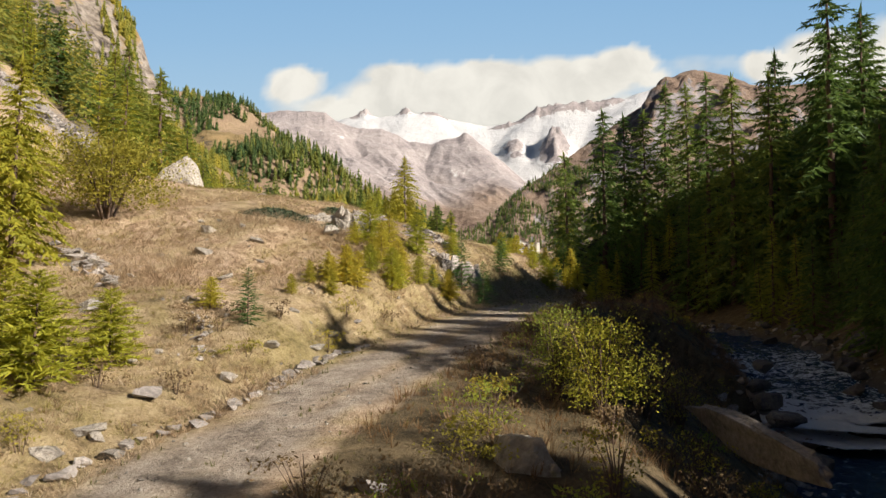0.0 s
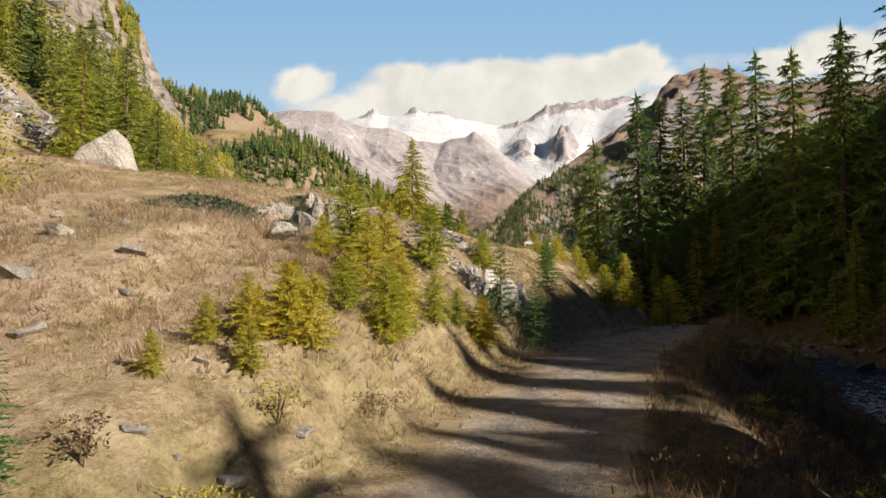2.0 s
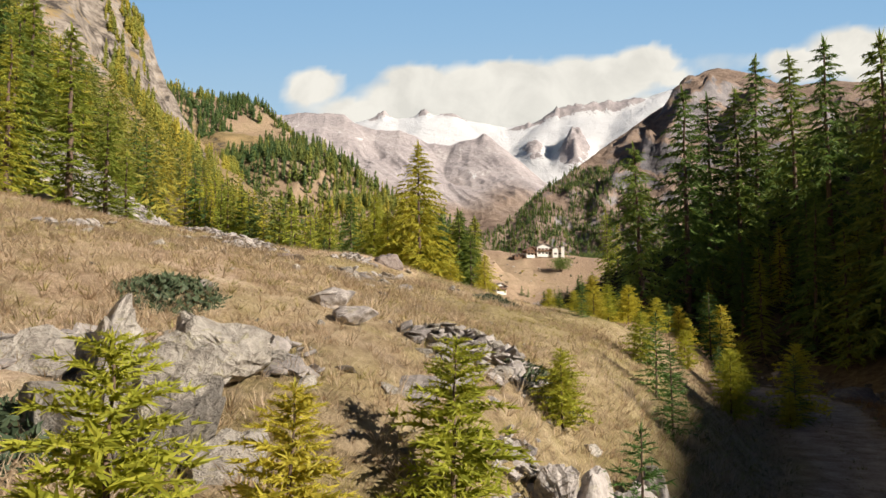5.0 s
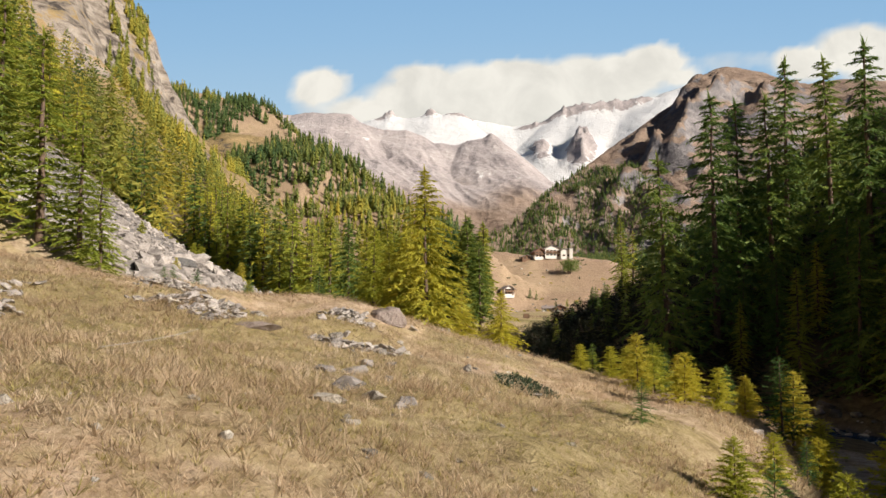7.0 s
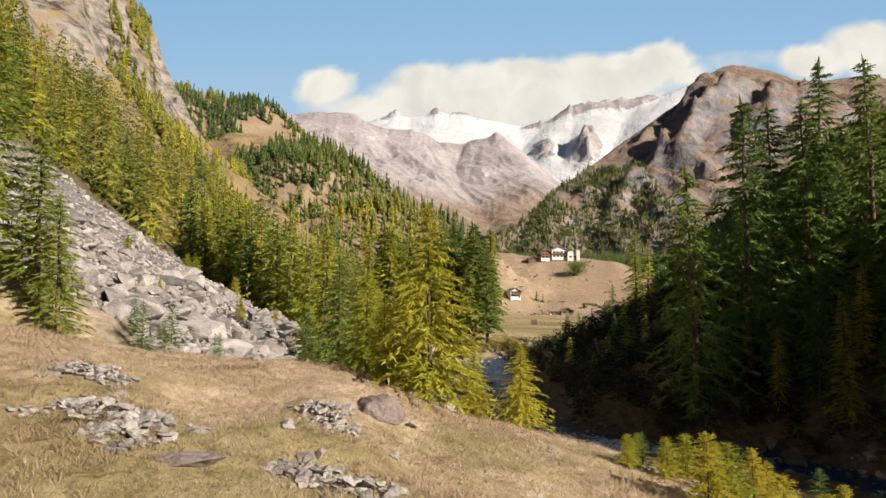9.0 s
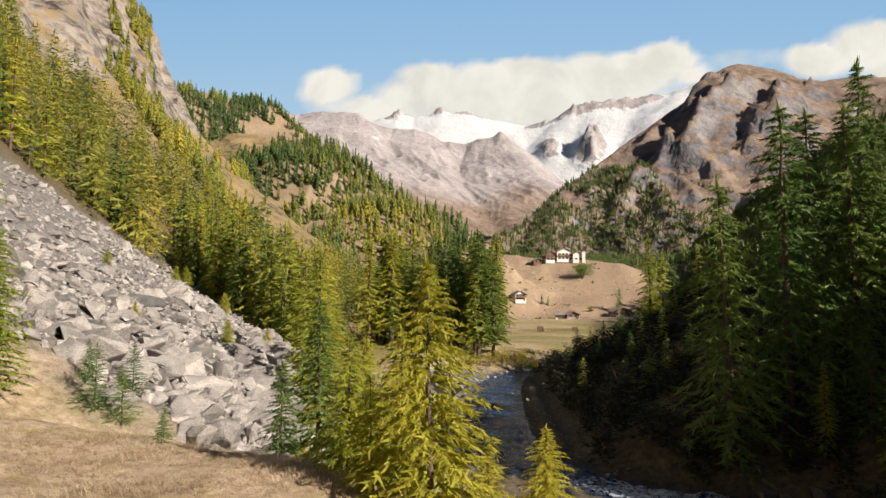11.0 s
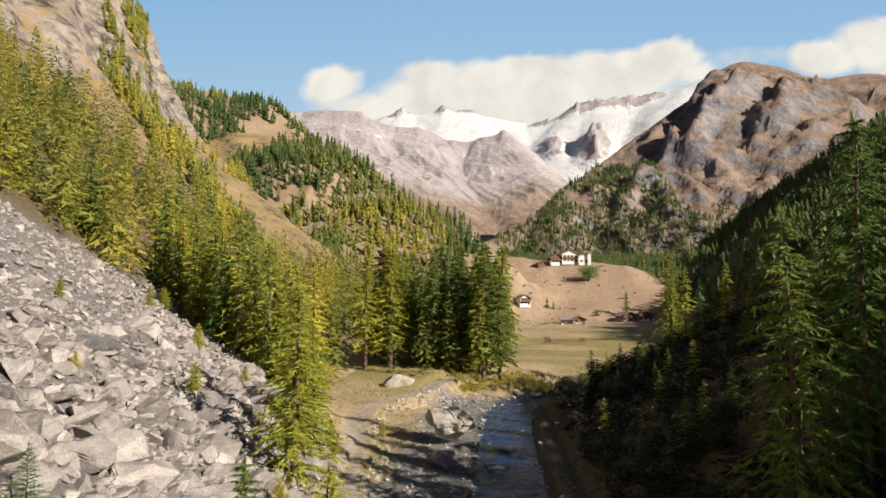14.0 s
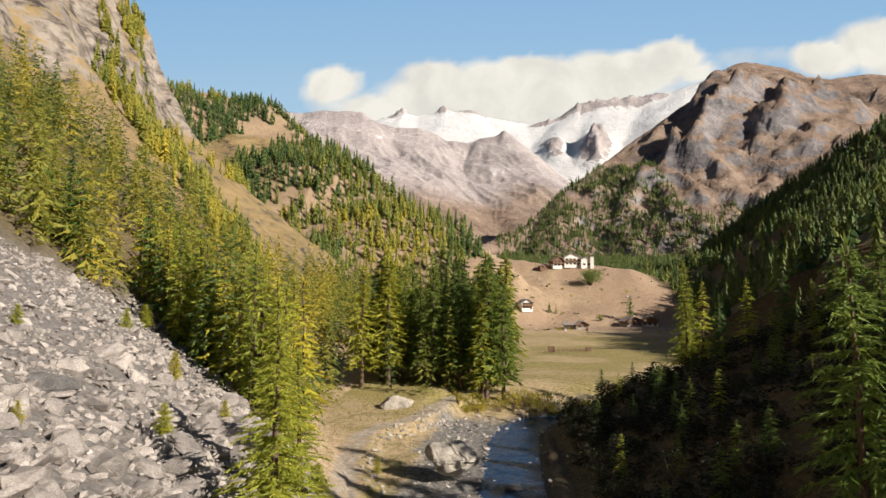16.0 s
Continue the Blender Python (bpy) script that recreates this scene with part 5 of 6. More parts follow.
for k in range(420):
    x, y = RR.uniform(-14, 1), RR.uniform(9, 60)
    rd = near_line(ROAD, np.array([x]), np.array([y]))[0][0]
    if -13 < rd < -1.8:
        s = 0.04 + 0.14 * RR.random() ** 2
        spots.append((x, y, height(x, y), s))
rock_stuff("loose_stones", spots, ROCK_PALE, RR, "small loose stones scattered in the grass")
spots = []
for k in range(700):
    i = RR.randrange(20, 150)
    x, y, s = ROAD[i, 0] + RR.gauss(0, 1.0), ROAD[i, 1] + RR.uniform(-0.3, 0.3), 0.015 + 0.05 * RR.random() ** 3
    spots.append((x, y, height(x, y), s))
rock_stuff("track_gravel", spots, ROCK_PALE, RR, "loose gravel stones on the track")

# slabs below the track
boulder(6.3, 15.0, -2.25, (0.36, 3.0, 0.62), ROCK, "long tilted rock slab on the bank below the track", 81, "rock_slab", 0.06, (0.10, -0.55), n=16, cuts=4)
boulder(1.25, 10.9, -1.95, (0.55, 0.75, 0.6), ROCK_PALE, "lichened rock half hidden in the bushes", 82, rot=0.4)
for x, y, z, s in ((13.6, 28.5, -4.2, 0.7), (14.6, 32.3, -3.9, 0.8), (15.4, 35.0, -3.6, 0.6), (11.8, 23.0, -4.6, 0.8), (17.6, 39.5, -3.0, 0.7), (22.3, 34.6, -4.1, 0.8), (21.5, 33.0, -4.5, 0.7)):
    boulder(x, y, z, (s, s * 0.8, s * 0.8), ROCK_DARK, "dark wet rock on the stream bank", int(100 * s + y), rot=y)


# ---- saplings and young trees on the slope and beside the track ----
def row(keys, spots, wide=1.0):
    for n, (x, y, h) in enumerate(spots):
        plant(keys[n % len(keys)], x, y, h, 0.04, None, wide)


row(["youngspruce0", "youngspruce1"], ((-4.8, 17.5, 1.45), (0.8, 30.1, 2.3), (1.7, 29.9, 2.0), (2.9, 36.3, 1.8), (3.2, 38.5, 1.9)), 1.05)
row(["sapling0", "sapling1", "sapling2"], ((-5.9, 18.0, 0.85), (-6.8, 14.6, 1.7), (-7.4, 12.9, 2.2), (-8.6, 13.4, 1.7), (-9.4, 15.2, 1.9), (-7.9, 11.6, 1.5)), 1.45)
row(["gold0", "gold1", "gold2"], ((-3.4, 21.0, 0.95), (-2.9, 21.3, 1.25), (-3.9, 20.7, 0.7), (-3.2, 20.4, 0.8), (-2.2, 25.0, 1.5), (-1.6, 25.6, 1.3), (0.25, 28.1, 1.2), (-0.4, 27.4, 0.9), (-4.2, 19.7, 0.6), (-3.0, 22.3, 0.9)), 1.15)
row(["sapling0", "gold1", "sapling2"], ((-2.7, 26.2, 1.8), (-2.1, 27.2, 1.6), (-1.7, 23.7, 1.4), (-1.1, 29.3, 1.75), (-1.5, 25.0, 1.2), (-2.4, 23.2, 1.0), (0.45, 33.4, 1.2), (0.5, 33.9, 0.8), (-3.2, 25.4, 0.9), (-0.9, 26.3, 1.1)), 1.2)
row(["sapling1", "youngspruce1", "sapling2", "gold1"], ((3.4, 40.6, 1.3), (2.4, 43.2, 1.0), (6.2, 42.3, 1.9), (6.6, 43.2, 1.4), (5.6, 44.2, 1.2), (10.2, 47.3, 2.4), (9.6, 46.4, 1.2), (9.2, 51.4, 2.6), (8.4, 48.0, 1.6), (7.6, 47.0, 1.3), (10.9, 48.8, 2.7)), 1.15)
row(["sapling2", "youngspruce0", "sapling0", "gold1", "sapling1"], ((2.8, 54.1, 1.0), (3.3, 54.4, 1.1), (3.9, 54.0, 1.2), (4.3, 51.6, 2.0), (5.0, 52.2, 1.8), (5.1, 49.2, 1.6), (5.6, 53.0, 1.5), (6.2, 49.5, 1.4), (7.2, 50.1, 1.4), (7.2, 55.3, 1.2),
                                                 (8.6, 53.6, 1.3), (8.7, 51.0, 2.7), (9.5, 50.2, 1.9), (6.4, 54.2, 1.6), (4.7, 55.0, 1.4), (5.9, 56.0, 1.3), (7.7, 53.0, 1.5), (3.6, 56.5, 1.0)), 1.2)
row(["youngspruce0", "youngspruce1"], ((-22.0, 75.0, 2.3), (-20.2, 76.2, 3.0), (-11.4, 60.2, 1.0), (-20.6, 73.2, 3.4), (-19.3, 73.4, 3.0), (-12.8, 63.5, 1.4)))
row(["sapling0", "gold1"], ((-9.0, 68.0, 2.0), (-14.5, 92.0, 2.5), (-26.5, 108, 2.6), (-32.0, 122, 3.0), (-41, 112, 1.9), (-30, 96, 1.6), (-44, 136, 2.6), (-25.5, 118, 2.4), (-47, 147, 3.2), (-13.2, 128, 2.0), (-15.6, 112, 3.5)))

row(["gold0", "gold1", "gold2"], ((-3.3, 21.1, 0.79), (-2.9, 21.4, 1.16), (-2.6, 21.6, 1.21), (0.2, 27.7, 1.2), (-2.4, 24.1, 1.02)), 1.2)
row(["sapling0", "sapling1", "sapling2"], ((-1.7, 23.5, 0.88), (-1.5, 24.1, 0.75), (-2.7, 23.1, 0.36), (2.0, 32.6, 0.67)), 1.2)
row(["youngspruce0"], ((-0.4, 27.3, 0.84),), 1.2)

# ---- trees round the scree and the track ----
row(["larchtall0", "larchtall1", "larchtall2"], ((-15.6, 99.5, 14.6), (-17.6, 106.5, 13.5), (-17.0, 112, 11.5), (-26.4, 72.3, 10.5), (-29.5, 73.0, 14.5), (-24.0, 70.5, 8.0), (-31, 68, 12), (-34, 75, 15), (-38, 80, 14)), 1.55)
row(["larch0", "larch1"], ((-12.0, 19.6, 6.2), (-13.4, 16.0, 6.6), (-14.5, 21.5, 5.0)))
row(["spruce0", "spruce2"], ((-7.6, 64.5, 6.3), (-9.8, 67.5, 5.0), (-33.0, 71.5, 13.0)), 1.25)
row(["larch2", "larch1", "larch0"], ((-4.6, 57.6, 3.2), (-5.6, 59.5, 4.2), (-1.6, 58.6, 2.4), (-4.2, 61, 5.0), (-7, 70, 7), (-27.5, 60, 6.0)), 1.2)
# the pine group by the meadow and the edge of the woods
TR = random.Random(77)
for k in range(58):
    y = TR.uniform(172, 205)
    x = TR.uniform(-24, 3.0) if y > 176 else TR.uniform(-12, 1.0)
    plant(TR.choice(("pine0", "pine1", "pine2")), x, y, TR.uniform(16, 24), 0.2, None, TR.uniform(1.2, 1.55))
for k in range(84):
    s = TR.random()
    x, y = -23 - 36 * s + TR.uniform(-2, 2), 127 + 46 * s + TR.uniform(-3, 12)
    plant(TR.choice(("larchmid0", "larchmid1", "larchmid2", "larchmid0", "sprucemid1")), x, y, TR.uniform(9, 18), 0.2, None, 1.1)
for k in range(34):
    x, y = TR.uniform(-74, -61), TR.uniform(86, 170)
    plant(TR.choice(("larchmid0", "larchmid1", "larchmid2", "sprucemid0")), x, y, TR.uniform(9, 16), 0.2, None, 1.1)


# ---- shrubs ----
def shrub_mesh(rng, h, w, n, leaf, stems=9):
    v = []
    for s in range(stems):
        a, r = rng.uniform(0, 6.28), rng.uniform(0.2, 1.0) * w * 0.5
        p = [(0.1 * r * math.cos(a), 0.1 * r * math.sin(a), -0.15), (0.45 * r * math.cos(a), 0.45 * r * math.sin(a), h * 0.45), (r * math.cos(a), r * math.sin(a), h * rng.uniform(0.75, 0.98))]
        tv, tf = tube(p, (0.018 * h, 0.011 * h, 0.003 * h), 5)
        v.append(mesh_of("stem", tv, tf, [BARK], True))
    clumps = [np.array([rng.gauss(0, 0.27) * w, rng.gauss(0, 0.27) * w, h * rng.uniform(0.22, 0.95)]) for _ in range(int(n / 14))]
    b, d, sd, ln, wd = [], [], [], [], []
    for k in range(n):
        c = clumps[rng.randrange(len(clumps))]
        p = c + np.array([rng.gauss(0, 0.075) * w, rng.gauss(0, 0.075) * w, rng.gauss(0, 0.06) * h])
        q = unit(np.array([rng.gauss(0, 1), rng.gauss(0, 1), rng.gauss(0.2, 0.8)]))
        b.append(p), d.append(q), sd.append(unit(np.cross(q, np.array([rng.gauss(0, 1), rng.gauss(0, 1), rng.gauss(0, 1)])))), ln.append(leaf * rng.uniform(0.7, 1.4)), wd.append(leaf * rng.uniform(0.4, 0.7))
    lv, lf = sprays(np.array(b), np.array(d), np.array(sd), np.array(ln), np.array(wd))
    return v, lv, lf


def shrub(name, label, x, y, h, w, n, leaf, mat, seed, stems=9):
    t = thing(name, label, "shrub", "shrubs")
    st, lv, lf = shrub_mesh(random.Random(seed), h, w, n, leaf, stems)
    for me in st:
        part("stem", me, t)
    part("leaves", mesh_of("leaves", lv, lf, [mat]), t)
    t.matrix_basis = Matrix.Translation((x, y, height(x, y) - 0.02))
    return t


shrub("yellow_bush", "large yellowing bush on the upper slope", -12.2, 25.6, 3.0, 3.6, 8500, 0.12, SHRUB, 1, 16)
shrub("yellow_bush", "yellowing bush on the upper slope", -15.6, 25.0, 3.2, 3.0, 5600, 0.12, SHRUB, 2, 12)
shrub("leafy_shrub", "yellow-green leafy shrub below the track", 3.0, 13.6, 1.9, 1.5, 5200, 0.052, LARCH, 3, 18)
shrub("leafy_shrub", "pale green shrub below the track", 2.35, 15.0, 1.8, 1.2, 3400, 0.05, LARCH_GREEN, 4, 14)
shrub("bare_shrub", "greyish half-bare shrub below the track", 4.6, 16.4, 1.5, 1.8, 900, 0.05, WEEDS_OB, 5, 22)
shrub("bare_shrub", "brown shrub beside the stream bank", 6.4, 19.5, 1.4, 1.8, 800, 0.06, SHRUB, 6, 16)
BR = random.Random(9)
for k in range(60):
    y = 8 + 44 * BR.random() ** 1.5
    i = int(np.argmin(np.abs(ROAD[:, 1] - y)))
    x = ROAD[i, 0] + BR.uniform(2.2, 9.0)
    shrub("low_shrub", "low brown and green shrub on the shaded bank", x, y, BR.uniform(0.45, 1.1), BR.uniform(0.7, 1.5), 420, 0.06, BR.choice((SHRUB, WEEDS_OB, LARCH_GREEN, WEEDS_OB)), 20 + k, 9)
for k in range(26):
    y = BR.uniform(10.5, 27)
    i = int(np.argmin(np.abs(ROAD[:, 1] - y)))
    x = ROAD[i, 0] - BR.uniform(2.4, 5.5)
    shrub("low_shrub", "low reddish brown shrub on the bank above the track", x, y, BR.uniform(0.25, 0.6), BR.uniform(0.5, 1.1), 260, 0.05, BR.choice((SHRUB, WEEDS_OB, WEEDS_OB)), 340 + k, 6)
for k in range(22):
    s = BR.random()
    x, y = -6 + 22 * s + BR.uniform(-1, 1), 168.5 + 6 * s + BR.uniform(-1.5, 1.5)
    shrub("bank_willow", "yellowing willow scrub on the stream's far bank", x, y, BR.uniform(1.4, 3.0), BR.uniform(2, 3.4), 420, 0.22, SHRUB, 60 + k, 8)
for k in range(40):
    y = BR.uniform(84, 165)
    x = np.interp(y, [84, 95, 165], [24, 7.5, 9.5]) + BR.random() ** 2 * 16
    shrub("alder_bush", "alder bush on the shaded bank, darkened to deepen its shade", x, y, BR.uniform(1.2, 3.2), BR.uniform(1.8, 3.4), 380, 0.22, SHADE_SCRUB_OB, 90 + k, 8)


for k in range(34):
    x, y = BR.uniform(0, 118), BR.uniform(400, 566)
    shrub("meadow_bush", "low dark bush on the village meadow", x, y, BR.uniform(0.7, 2.0), BR.uniform(1.2, 3.2), 90, 0.45, BR.choice((WEEDS_OB, JUNIPER, SHRUB)), 400 + k, 5)


def juniper(x0, y0, x1, y1, n, seed):
    """A low mat of juniper: many short upright sprays over a cushion."""
    rng = random.Random(seed)
    b, d, sd, ln, wd = [], [], [], [], []
    xs, ys = [], []
    for k in range(n):
        a, r = rng.uniform(0, 6.28), math.sqrt(rng.random())
        xs.append((x0 + x1) / 2 + (x1 - x0) / 2 * r * math.cos(a)), ys.append((y0 + y1) / 2 + (y1 - y0) / 2 * r * math.sin(a))
        q = unit(np.array([rng.gauss(0, 1.2), rng.gauss(0, 1.2), 0.7]))
        b.append((xs[-1], ys[-1], 0.22 * (1 - r * r) * rng.random() - 0.03)), d.append(q), sd.append(unit(np.cross(q, np.array([rng.gauss(0, 1), rng.gauss(0, 1), 0.1])))), ln.append(rng.uniform(0.07, 0.14)), wd.append(0.05)
    b = np.array(b)
    b[:, 2] += heights(xs, ys)
    v, f = sprays(b, np.array(d), np.array(sd), np.array(ln), np.array(wd))
    tagged(new("juniper", mesh_of("juniper", v, f, [JUNIPER])), "low grey-green juniper mat on the meadow", "shrub", "juniper mats")


juniper(-8.2, 27.4, -5.2, 29.6, 2600, 1)
juniper(-5.6, 31.6, -4.2, 32.8, 1200, 2)
juniper(-5.0, 27.4, -3.9, 29.0, 900, 3)
juniper(-0.7, 45.0, 1.0, 47.0, 1100, 4)
juniper(-0.4, 33.6, 0.9, 35.0, 900, 5)


# ---- grass and weeds ----
def blades(name, x, y, hgt, n, mat, rs, label, lean=0.35, thin=0.016, tint=None):
    """Tufts of narrow bent blades as one mesh."""
    z = heights(x, y)
    N = len(x)
    a = rs.uniform(0, 6.28, (N, n))
    r = rs.uniform(0.0, 0.09, (N, n)) * (hgt[:, None] / 0.3)
    bx, by = x[:, None] + r * np.cos(a), y[:, None] + r * np.sin(a)
    h = hgt[:, None] * rs.uniform(0.55, 1.15, (N, n))
    l = lean * h * rs.uniform(0.3, 1.5, (N, n))
    wa = a + rs.uniform(-0.6, 0.6, (N, n))
    tx, ty = bx + l * np.cos(wa), by + l * np.sin(wa)
    w = thin * (h / 0.3) ** 0.5
    px, py = -np.sin(wa) * w, np.cos(wa) * w
    zz = np.repeat(z[:, None], n, 1) - 0.02
    v = np.stack([np.stack([bx - px, by - py, zz], -1), np.stack([bx + px, by + py, zz], -1), np.stack([tx, ty, zz + h], -1)], 2).reshape(-1, 3)
    me = mesh_of(name, v, np.arange(len(v)).reshape(-1, 3), [mat])
    t = np.clip(rs.normal(0.5, 0.2, N), 0, 1) if tint is None else tint
    set_attr(me, "tint", np.repeat(t, 3 * n))
    return tagged(new(name, me), label, "grass", kind="stuff")


GS = np.random.RandomState(12)
gx_, gy_ = GS.uniform(-20, 12, 80000), GS.uniform(8, 64, 80000)
rd, _ = near_line(ROAD, gx_, gy_)
patch = fbm(gx_, gy_, 3.0, 3)
keep = (rd < -1.5) & (patch > -0.3) & (GS.rand(len(gx_)) < np.interp(gy_, [8, 30, 45, 64], [1.0, 1.0, 0.55, 0.35]))
gx_, gy_, patch = gx_[keep], gy_[keep], patch[keep]
blades("dry_grass", gx_, gy_, np.clip(0.10 + 0.20 * patch + GS.uniform(0, 0.10, len(gx_)), 0.06, 0.26), 9, GRASS, GS, "straw-coloured dry grass over the meadow slope", 1.3, 0.011,
       np.clip(0.5 + 0.9 * fbm(gx_, gy_, 2.2, 3) + GS.normal(0, 0.12, len(gx_)), 0, 1))
tx_, ty_ = GS.uniform(-16, 3, 26000), GS.uniform(7, 42, 26000)
rd, _ = near_line(ROAD, tx_, ty_)
clump = fbm(tx_, ty_, 2.4, 3)
keep = (rd < -1.6) & (clump > np.interp(ty_, [7, 20, 34, 42], [-0.12, -0.05, 0.12, 0.3])) & (GS.rand(len(tx_)) < np.interp(ty_, [7, 25, 42], [0.9, 0.6, 0.3]))
tx_, ty_, clump = tx_[keep], ty_[keep], clump[keep]
half = GS.rand(len(tx_)) < 0.42
blades("slope_weeds", tx_[half], ty_[half], 0.07 + 0.13 * GS.rand(half.sum()) ** 2, 14, OLIVE, GS, "olive and yellow grass tufts on the slope", 1.5, 0.010)
blades("slope_stalks", tx_[~half], ty_[~half], 0.07 + 0.15 * GS.rand((~half).sum()) ** 2, 10, STALK, GS, "russet dead stalks on the slope", 1.4, 0.009)
mx_, my_ = GS.uniform(-20, 8, 16000), GS.uniform(34, 62, 16000)
rd, _ = near_line(ROAD, mx_, my_)
keep = (rd < -2) & (fbm(mx_, my_, 9, 3) + 0.4 * fbm(mx_ + 50, my_, 2, 2) > 0.0)
mx_, my_ = mx_[keep], my_[keep]
blades("meadow_grass", mx_, my_, GS.uniform(0.05, 0.13, len(mx_)), 9, OLIVE, GS, "short olive grass in patches on the meadow", 1.3, 0.011)
wx, wy = GS.uniform(-2, 22, 22000), GS.uniform(7, 60, 22000)
rd, _ = near_line(ROAD, wx, wy)
wd, _ = near_line(RIVER, wx, wy)
keep = (rd > 1.4) & (wd < -3.4) & (fbm(wx, wy, 1.6, 3) > -0.2)
wx, wy = wx[keep], wy[keep]
blades("bank_weeds", wx, wy, 0.10 + 0.32 * GS.rand(len(wx)) ** 2, 9, WEEDS, GS, "brown dead weeds on the bank below the track", 0.9, 0.009)
vx, vy = GS.uniform(-8, 16, 9000), GS.uniform(6, 62, 9000)
rd, _ = near_line(ROAD, vx, vy)
keep = (np.abs(rd) < 2.4) & ((np.abs(rd) > 1.25) | ((np.abs(rd) < 0.22) & (fbm(vx, vy, 3, 2) > 0.0)))
vx, vy = vx[keep], vy[keep]
blades("verge_grass", vx, vy, GS.uniform(0.05, 0.16, len(vx)), 6, VERGE, GS, "short green grass on the verges of the track", 0.5, 0.014)
vx, vy = GS.uniform(-40, 8, 9000), GS.uniform(86, 172, 9000)
rd, _ = near_line(ROAD, vx, vy)
wd, _ = near_line(RIVER, vx, vy)
_, cv = land(vx, vy)
keep = (np.abs(rd) > 1.5) & (wd < -9) & (cv["scree"] < 0.3) & (cv["bar"] < 0.3)
vx, vy = vx[keep], vy[keep]
blades("valley_grass", vx, vy, GS.uniform(0.1, 0.35, len(vx)), 5, OLIVE, GS, "olive dry grass beside the valley track", 0.5, 0.03)


# ---- village on the knoll ----
PLASTER = mat_plain("white_plaster", (0.72, 0.69, 0.62), 0.8, 0.08, 1.5)
TIMBER = mat_plain("dark_timber", (0.16, 0.09, 0.05), 0.8, 0.3, 2.5)
SLATE = mat_plain("stone_slate", (0.24, 0.20, 0.18), 0.8, 0.25, 1.8)
RUSTROOF = mat_plain("brown_roof", (0.26, 0.13, 0.085), 0.8, 0.2, 1.8)
STONEWALL = mat_plain("field_stone_wall", (0.30, 0.27, 0.23), 0.9, 0.35, 2.5)
GLASS = mat_plain("dark_window_glass", (0.03, 0.035, 0.04), 0.1, 0.1)


def box_mesh(name, size, mat, bevel=0.03):
    bm = bmesh.new()
    bmesh.ops.create_cube(bm, size=1.0)
    for v in bm.verts:
        v.co = Vector((v.co.x * size[0], v.co.y * size[1], (v.co.z + 0.5) * size[2]))
    bmesh.ops.bevel(bm, geom=list(bm.edges), offset=min(bevel, min(size) * 0.2), segments=1, affect="EDGES")
    me = bpy.data.meshes.new(name)
    bm.to_mesh(me)
    bm.free()
    me.materials.append(mat)
    return me


def put(name, me, parent, x, y, z, rot=(0, 0, 0), label=""):
    ob = part(name, me, parent, label)
    ob.matrix_basis = Matrix.LocRotScale((x, y, z), Euler(rot), (1, 1, 1))
    return ob


def gable_mesh(w, d, h, mat):
    v = [(-w / 2, -d / 2, 0), (w / 2, -d / 2, 0), (0, -d / 2, h), (-w / 2, d / 2, 0), (w / 2, d / 2, 0), (0, d / 2, h)]
    me = bpy.data.meshes.new("gable")
    me.from_pydata(v, [], [(0, 1, 2), (5, 4, 3), (0, 3, 4, 1), (1, 4, 5, 2), (2, 5, 3, 0)])
    me.materials.append(mat)
    return me


def house(name, label, x, y, w, d, wall, rise, lower, upper, roof, turn=0.0, rows=2, cols=3, balcony=True, z=None):
    """A chalet with its gable to the front: masonry below, timber above, balcony, windows, two roof slopes with eaves."""
    t = thing(name, label, "house", "village houses")
    split = wall * 0.5
    put("wall", box_mesh("wall", (w, d, split + 1.5), lower), t, 0, 0, -1.5)
    put("upper_wall", box_mesh("upper_wall", (w * 0.995, d * 0.995, wall - split), upper), t, 0, 0, split)
    put("gable", gable_mesh(w, d * 0.995, rise, upper), t, 0, 0, wall)
    slope, half = math.atan2(rise, w / 2), math.hypot(rise, w / 2) + 0.9
    for sg in (-1, 1):
        ob = put("roof", box_mesh("roof", (half, d + 2.0, 0.28), roof), t, 0, 0, 0)
        ob.matrix_basis = Matrix.Translation((sg * (half / 2) * math.cos(slope), 0, wall + rise + 0.05 - (half / 2) * math.sin(slope))) @ Euler((0, sg * slope, 0)).to_matrix().to_4x4()
    put("chimney", box_mesh("chimney", (0.7, 0.7, 1.6), lower), t, w * 0.2, d * 0.15, wall + rise * 0.5)
    for r in range(rows):
        for c in range(cols):
            px = (c - (cols - 1) / 2) * w / (cols + 0.3)
            win = put("window", box_mesh("window", (1.1, 0.12, 1.25), GLASS), t, px, -d / 2 - 0.02, 0.9 + r * wall / rows)
            for sx in (-1, 1):
                part("shutter", box_mesh("shutter", (0.42, 0.08, 1.3), TIMBER), win).matrix_basis = Matrix.Translation((sx * 0.8, -0.05, 0))
    if balcony:
        put("balcony", box_mesh("balcony", (w * 0.96, 1.1, 0.22), TIMBER), t, 0, -d / 2 - 0.55, split)
        put("railing", box_mesh("railing", (w * 0.96, 0.12, 0.85), TIMBER), t, 0, -d / 2 - 1.0, split + 0.25)
    put("door", box_mesh("door", (1.0, 0.14, 2.1), TIMBER), t, w * 0.34, -d / 2 - 0.03, 0)
    t.matrix_basis = Matrix.LocRotScale((x, y, height(x, y) if z is None else z), Euler((0, 0, turn)), (1, 1, 1))
    return t


house("chalet", "brown-roofed timber chalet on the knoll", 51.5, 567, 9.0, 9, 4.4, 2.6, PLASTER, TIMBER, RUSTROOF, 0.25, 2, 3)
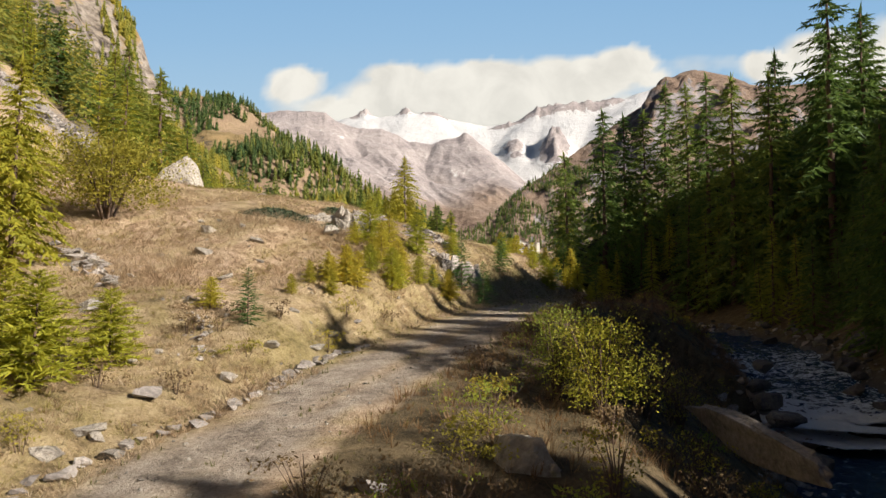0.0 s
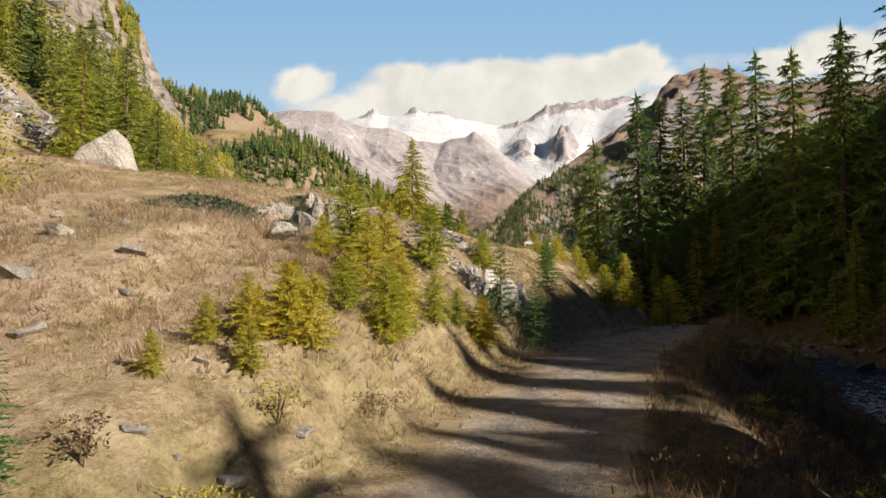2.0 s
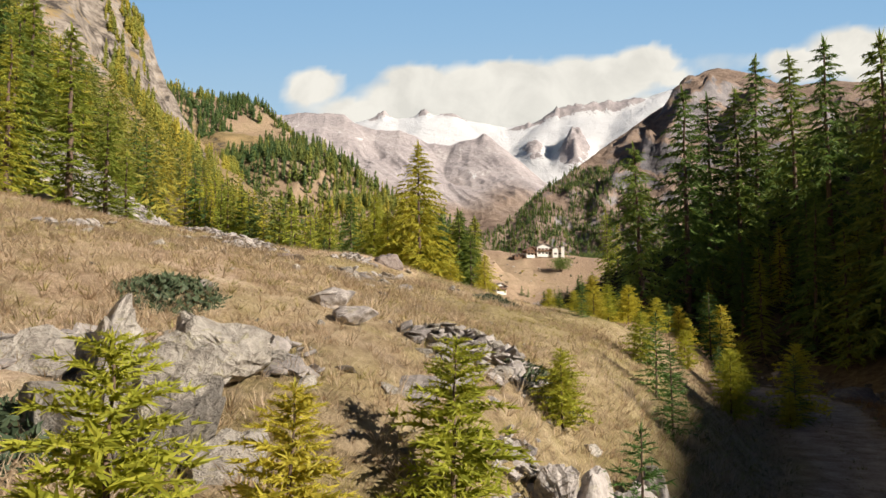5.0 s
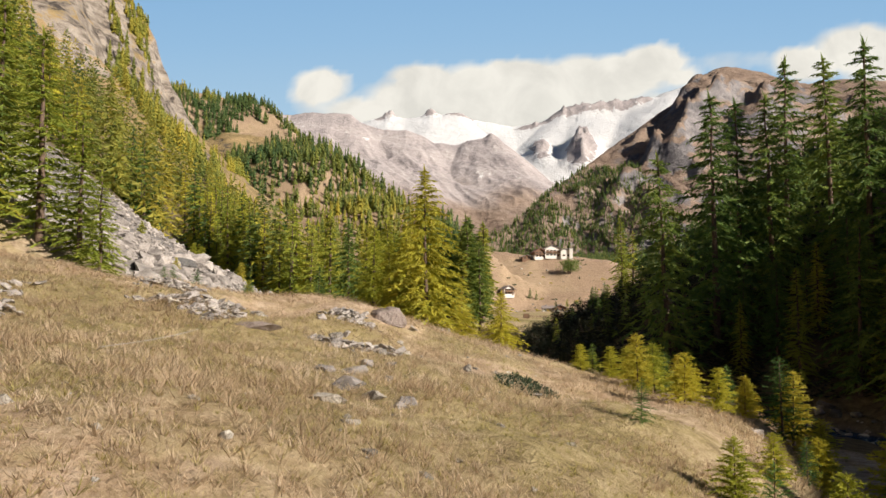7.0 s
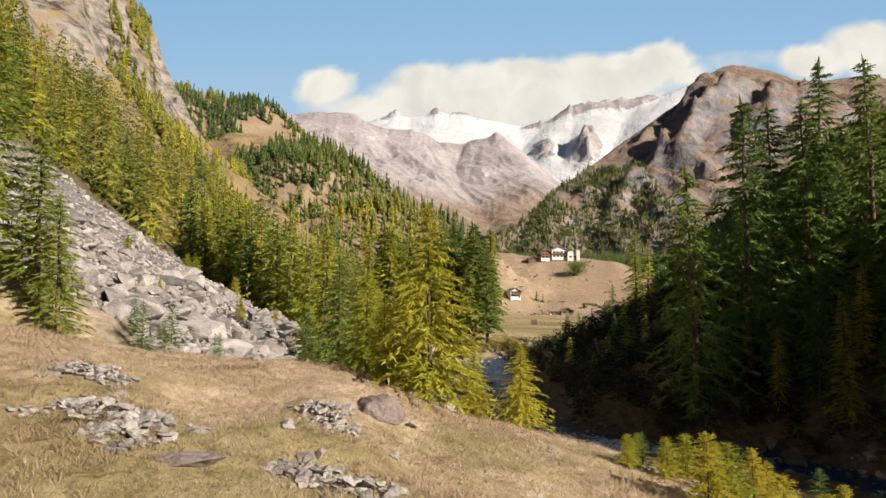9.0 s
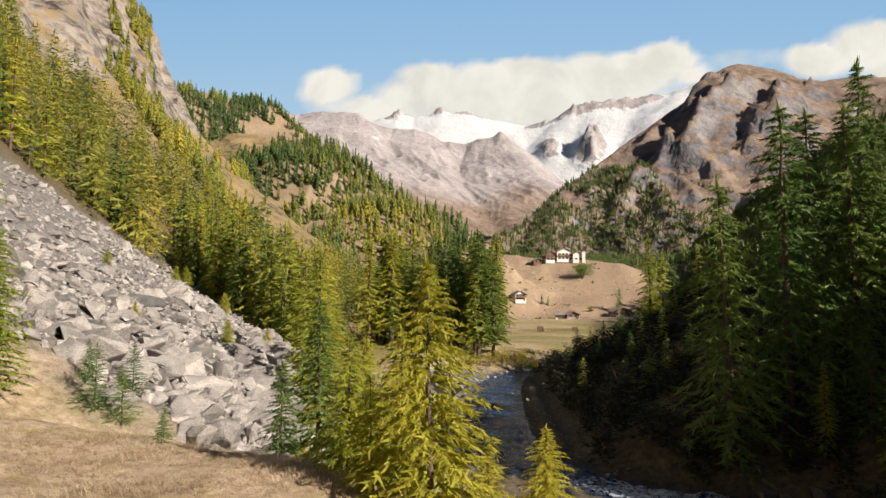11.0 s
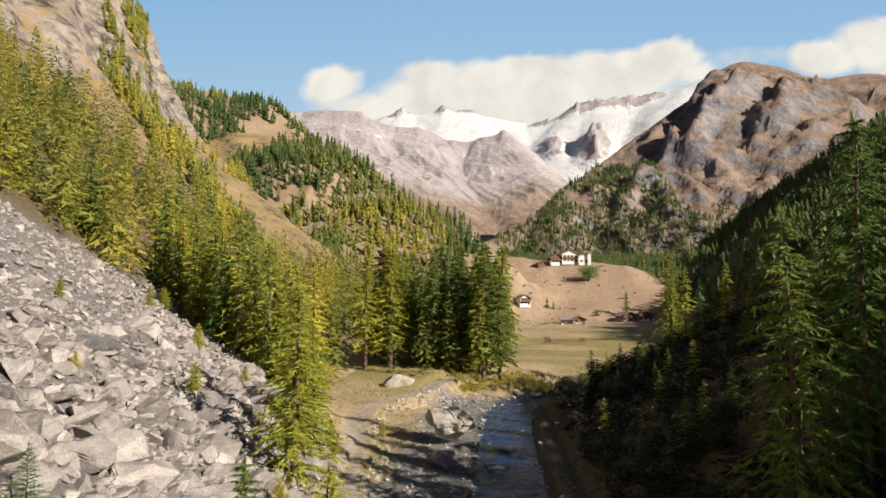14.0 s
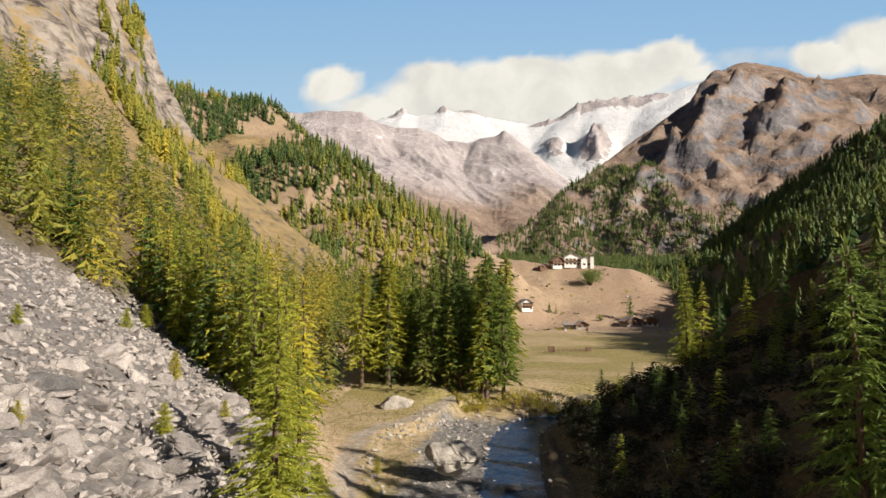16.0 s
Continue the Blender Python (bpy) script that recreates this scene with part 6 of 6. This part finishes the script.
house("chalet", "large pale chalet with balconies on the knoll", 61.5, 568, 12.0, 10, 6.0, 2.8, PLASTER, PLASTER, SLATE, 0.15, 2, 4)
house("chapel_house", "small white building with a low tower", 71.5, 566, 8.0, 8, 5.2, 1.4, PLASTER, PLASTER, SLATE, 0.1, 1, 2, False)
tower = thing("bell_tower", "small white bell tower beside the chalets", "tower")
put("shaft", box_mesh("shaft", (2.4, 2.4, 8.5), PLASTER), tower, 0, 0, -0.5)
put("cap", box_mesh("cap", (3.0, 3.0, 0.4), SLATE), tower, 0, 0, 8.0)
tower.matrix_basis = Matrix.Translation((75.5, 562, height(75.5, 562)))
house("shed", "low dark timber shed on the knoll", 42.0, 566, 7.0, 6, 2.2, 1.4, TIMBER, TIMBER, SLATE, 0.2, 1, 2, False)
house("chalet", "white chalet with timber balcony among the meadow rocks", 23.0, 478, 6.8, 7, 4.0, 2.0, PLASTER, PLASTER, SLATE, 0.35, 2, 3)
house("barn", "low stone barn with a wide slate roof", 51.5, 446, 7.0, 5, 2.4, 1.6, STONEWALL, TIMBER, SLATE, 0.1, 1, 2, False)
house("barn", "long stone barn with slate roof", 45.0, 449, 8.0, 5, 2.0, 1.3, STONEWALL, STONEWALL, SLATE, 1.5, 1, 2, False)
house("farmhouse", "low farmhouse with slate roof below the knoll", 81.0, 459, 11.0, 8, 3.0, 2.2, STONEWALL, TIMBER, SLATE, 0.2, 1, 3, False)
house("farmhouse", "pale farmhouse below the knoll", 91.0, 460, 9.0, 8, 3.4, 2.2, PLASTER, TIMBER, SLATE, -0.1, 1, 3, False)
house("hut", "small stone hut at the edge of the wood", -2.0, 575, 8.0, 6, 2.6, 1.8, STONEWALL, TIMBER, SLATE, 0.3, 1, 2, False)


def pole(x, y, h):
    t = thing("utility_pole", "grey wooden utility pole on the hillside", "pole", "utility poles")
    v, f = tube(((0, 0, -0.5), (0, 0, h)), (0.16, 0.11), 8)
    put("shaft", mesh_of("shaft", v, f, [TIMBER], True), t, 0, 0, 0)
    put("crossarm", box_mesh("crossarm", (1.6, 0.12, 0.12), TIMBER), t, 0, 0, h - 0.6)
    t.matrix_basis = Matrix.Translation((x, y, height(x, y)))


for x, y, h in ((88.0, 569, 10), (37, 575, 10), (112, 556, 8), (93.5, 262, 8), (120, 550, 8)):
    pole(x, y, h)

pen = thing("cattle_pen", "dark wooden cattle pen on the valley meadow", "fence")
for k in range(9):
    put("post", box_mesh("post", (0.22, 0.22, 1.7), TIMBER), pen, -8 + 2 * k, 0, -0.2)
for k in range(8):
    for z in (0.5, 1.1):
        put("rail", box_mesh("rail", (2.0, 0.1, 0.2), TIMBER), pen, -7 + 2 * k, -0.12, z)
put("shelter", box_mesh("shelter", (3.0, 2.5, 2.6), TIMBER), pen, -9.5, 1.5, -0.2)
put("shelter", box_mesh("shelter", (2.6, 2.5, 2.2), TIMBER), pen, 8.5, 1.5, -0.2)
pen.matrix_basis = Matrix.LocRotScale((24.3, 272, height(24.3, 272)), Euler((0, 0, 0)), (0.62, 0.62, 0.62))

row(["sprucemid0", "sprucemid2"], ((37.7, 483, 7.0), (41.7, 483, 6.0), (83.0, 470, 15.0), (24, 592, 10), (28, 596, 9)), 1.6)
shrub("round_tree", "dense dark round-headed tree on the knoll slope", 69.6, 528, 10.5, 11.0, 3600, 0.6, SPRUCE, 300, 10)
shrub("round_tree", "small dark bush on the meadow", 66.0, 470, 3.0, 3.6, 500, 0.4, SPRUCE, 301, 8)

# ---- fallen log on the meadow, dead branch ----
v, f = tube(((0, 0, 0.05), (0.45, 0.75, 0.12), (0.75, 1.35, 0.2), (1.0, 1.9, 0.3)), (0.05, 0.04, 0.03, 0.012), 7)
log = new("fallen_branch", mesh_of("fallen_branch", v, f, [DEADWOOD], True))
log.matrix_basis = Matrix.Translation((-7.7, 39.8, height(-7.5, 40.2) + 0.05))
tagged(log, "bleached dead branch lying on the grass", "branch")

for t, h0, used in PROTO.values():
    if not used:
        for ob in (*t.children_recursive, t):
            bpy.data.objects.remove(ob)
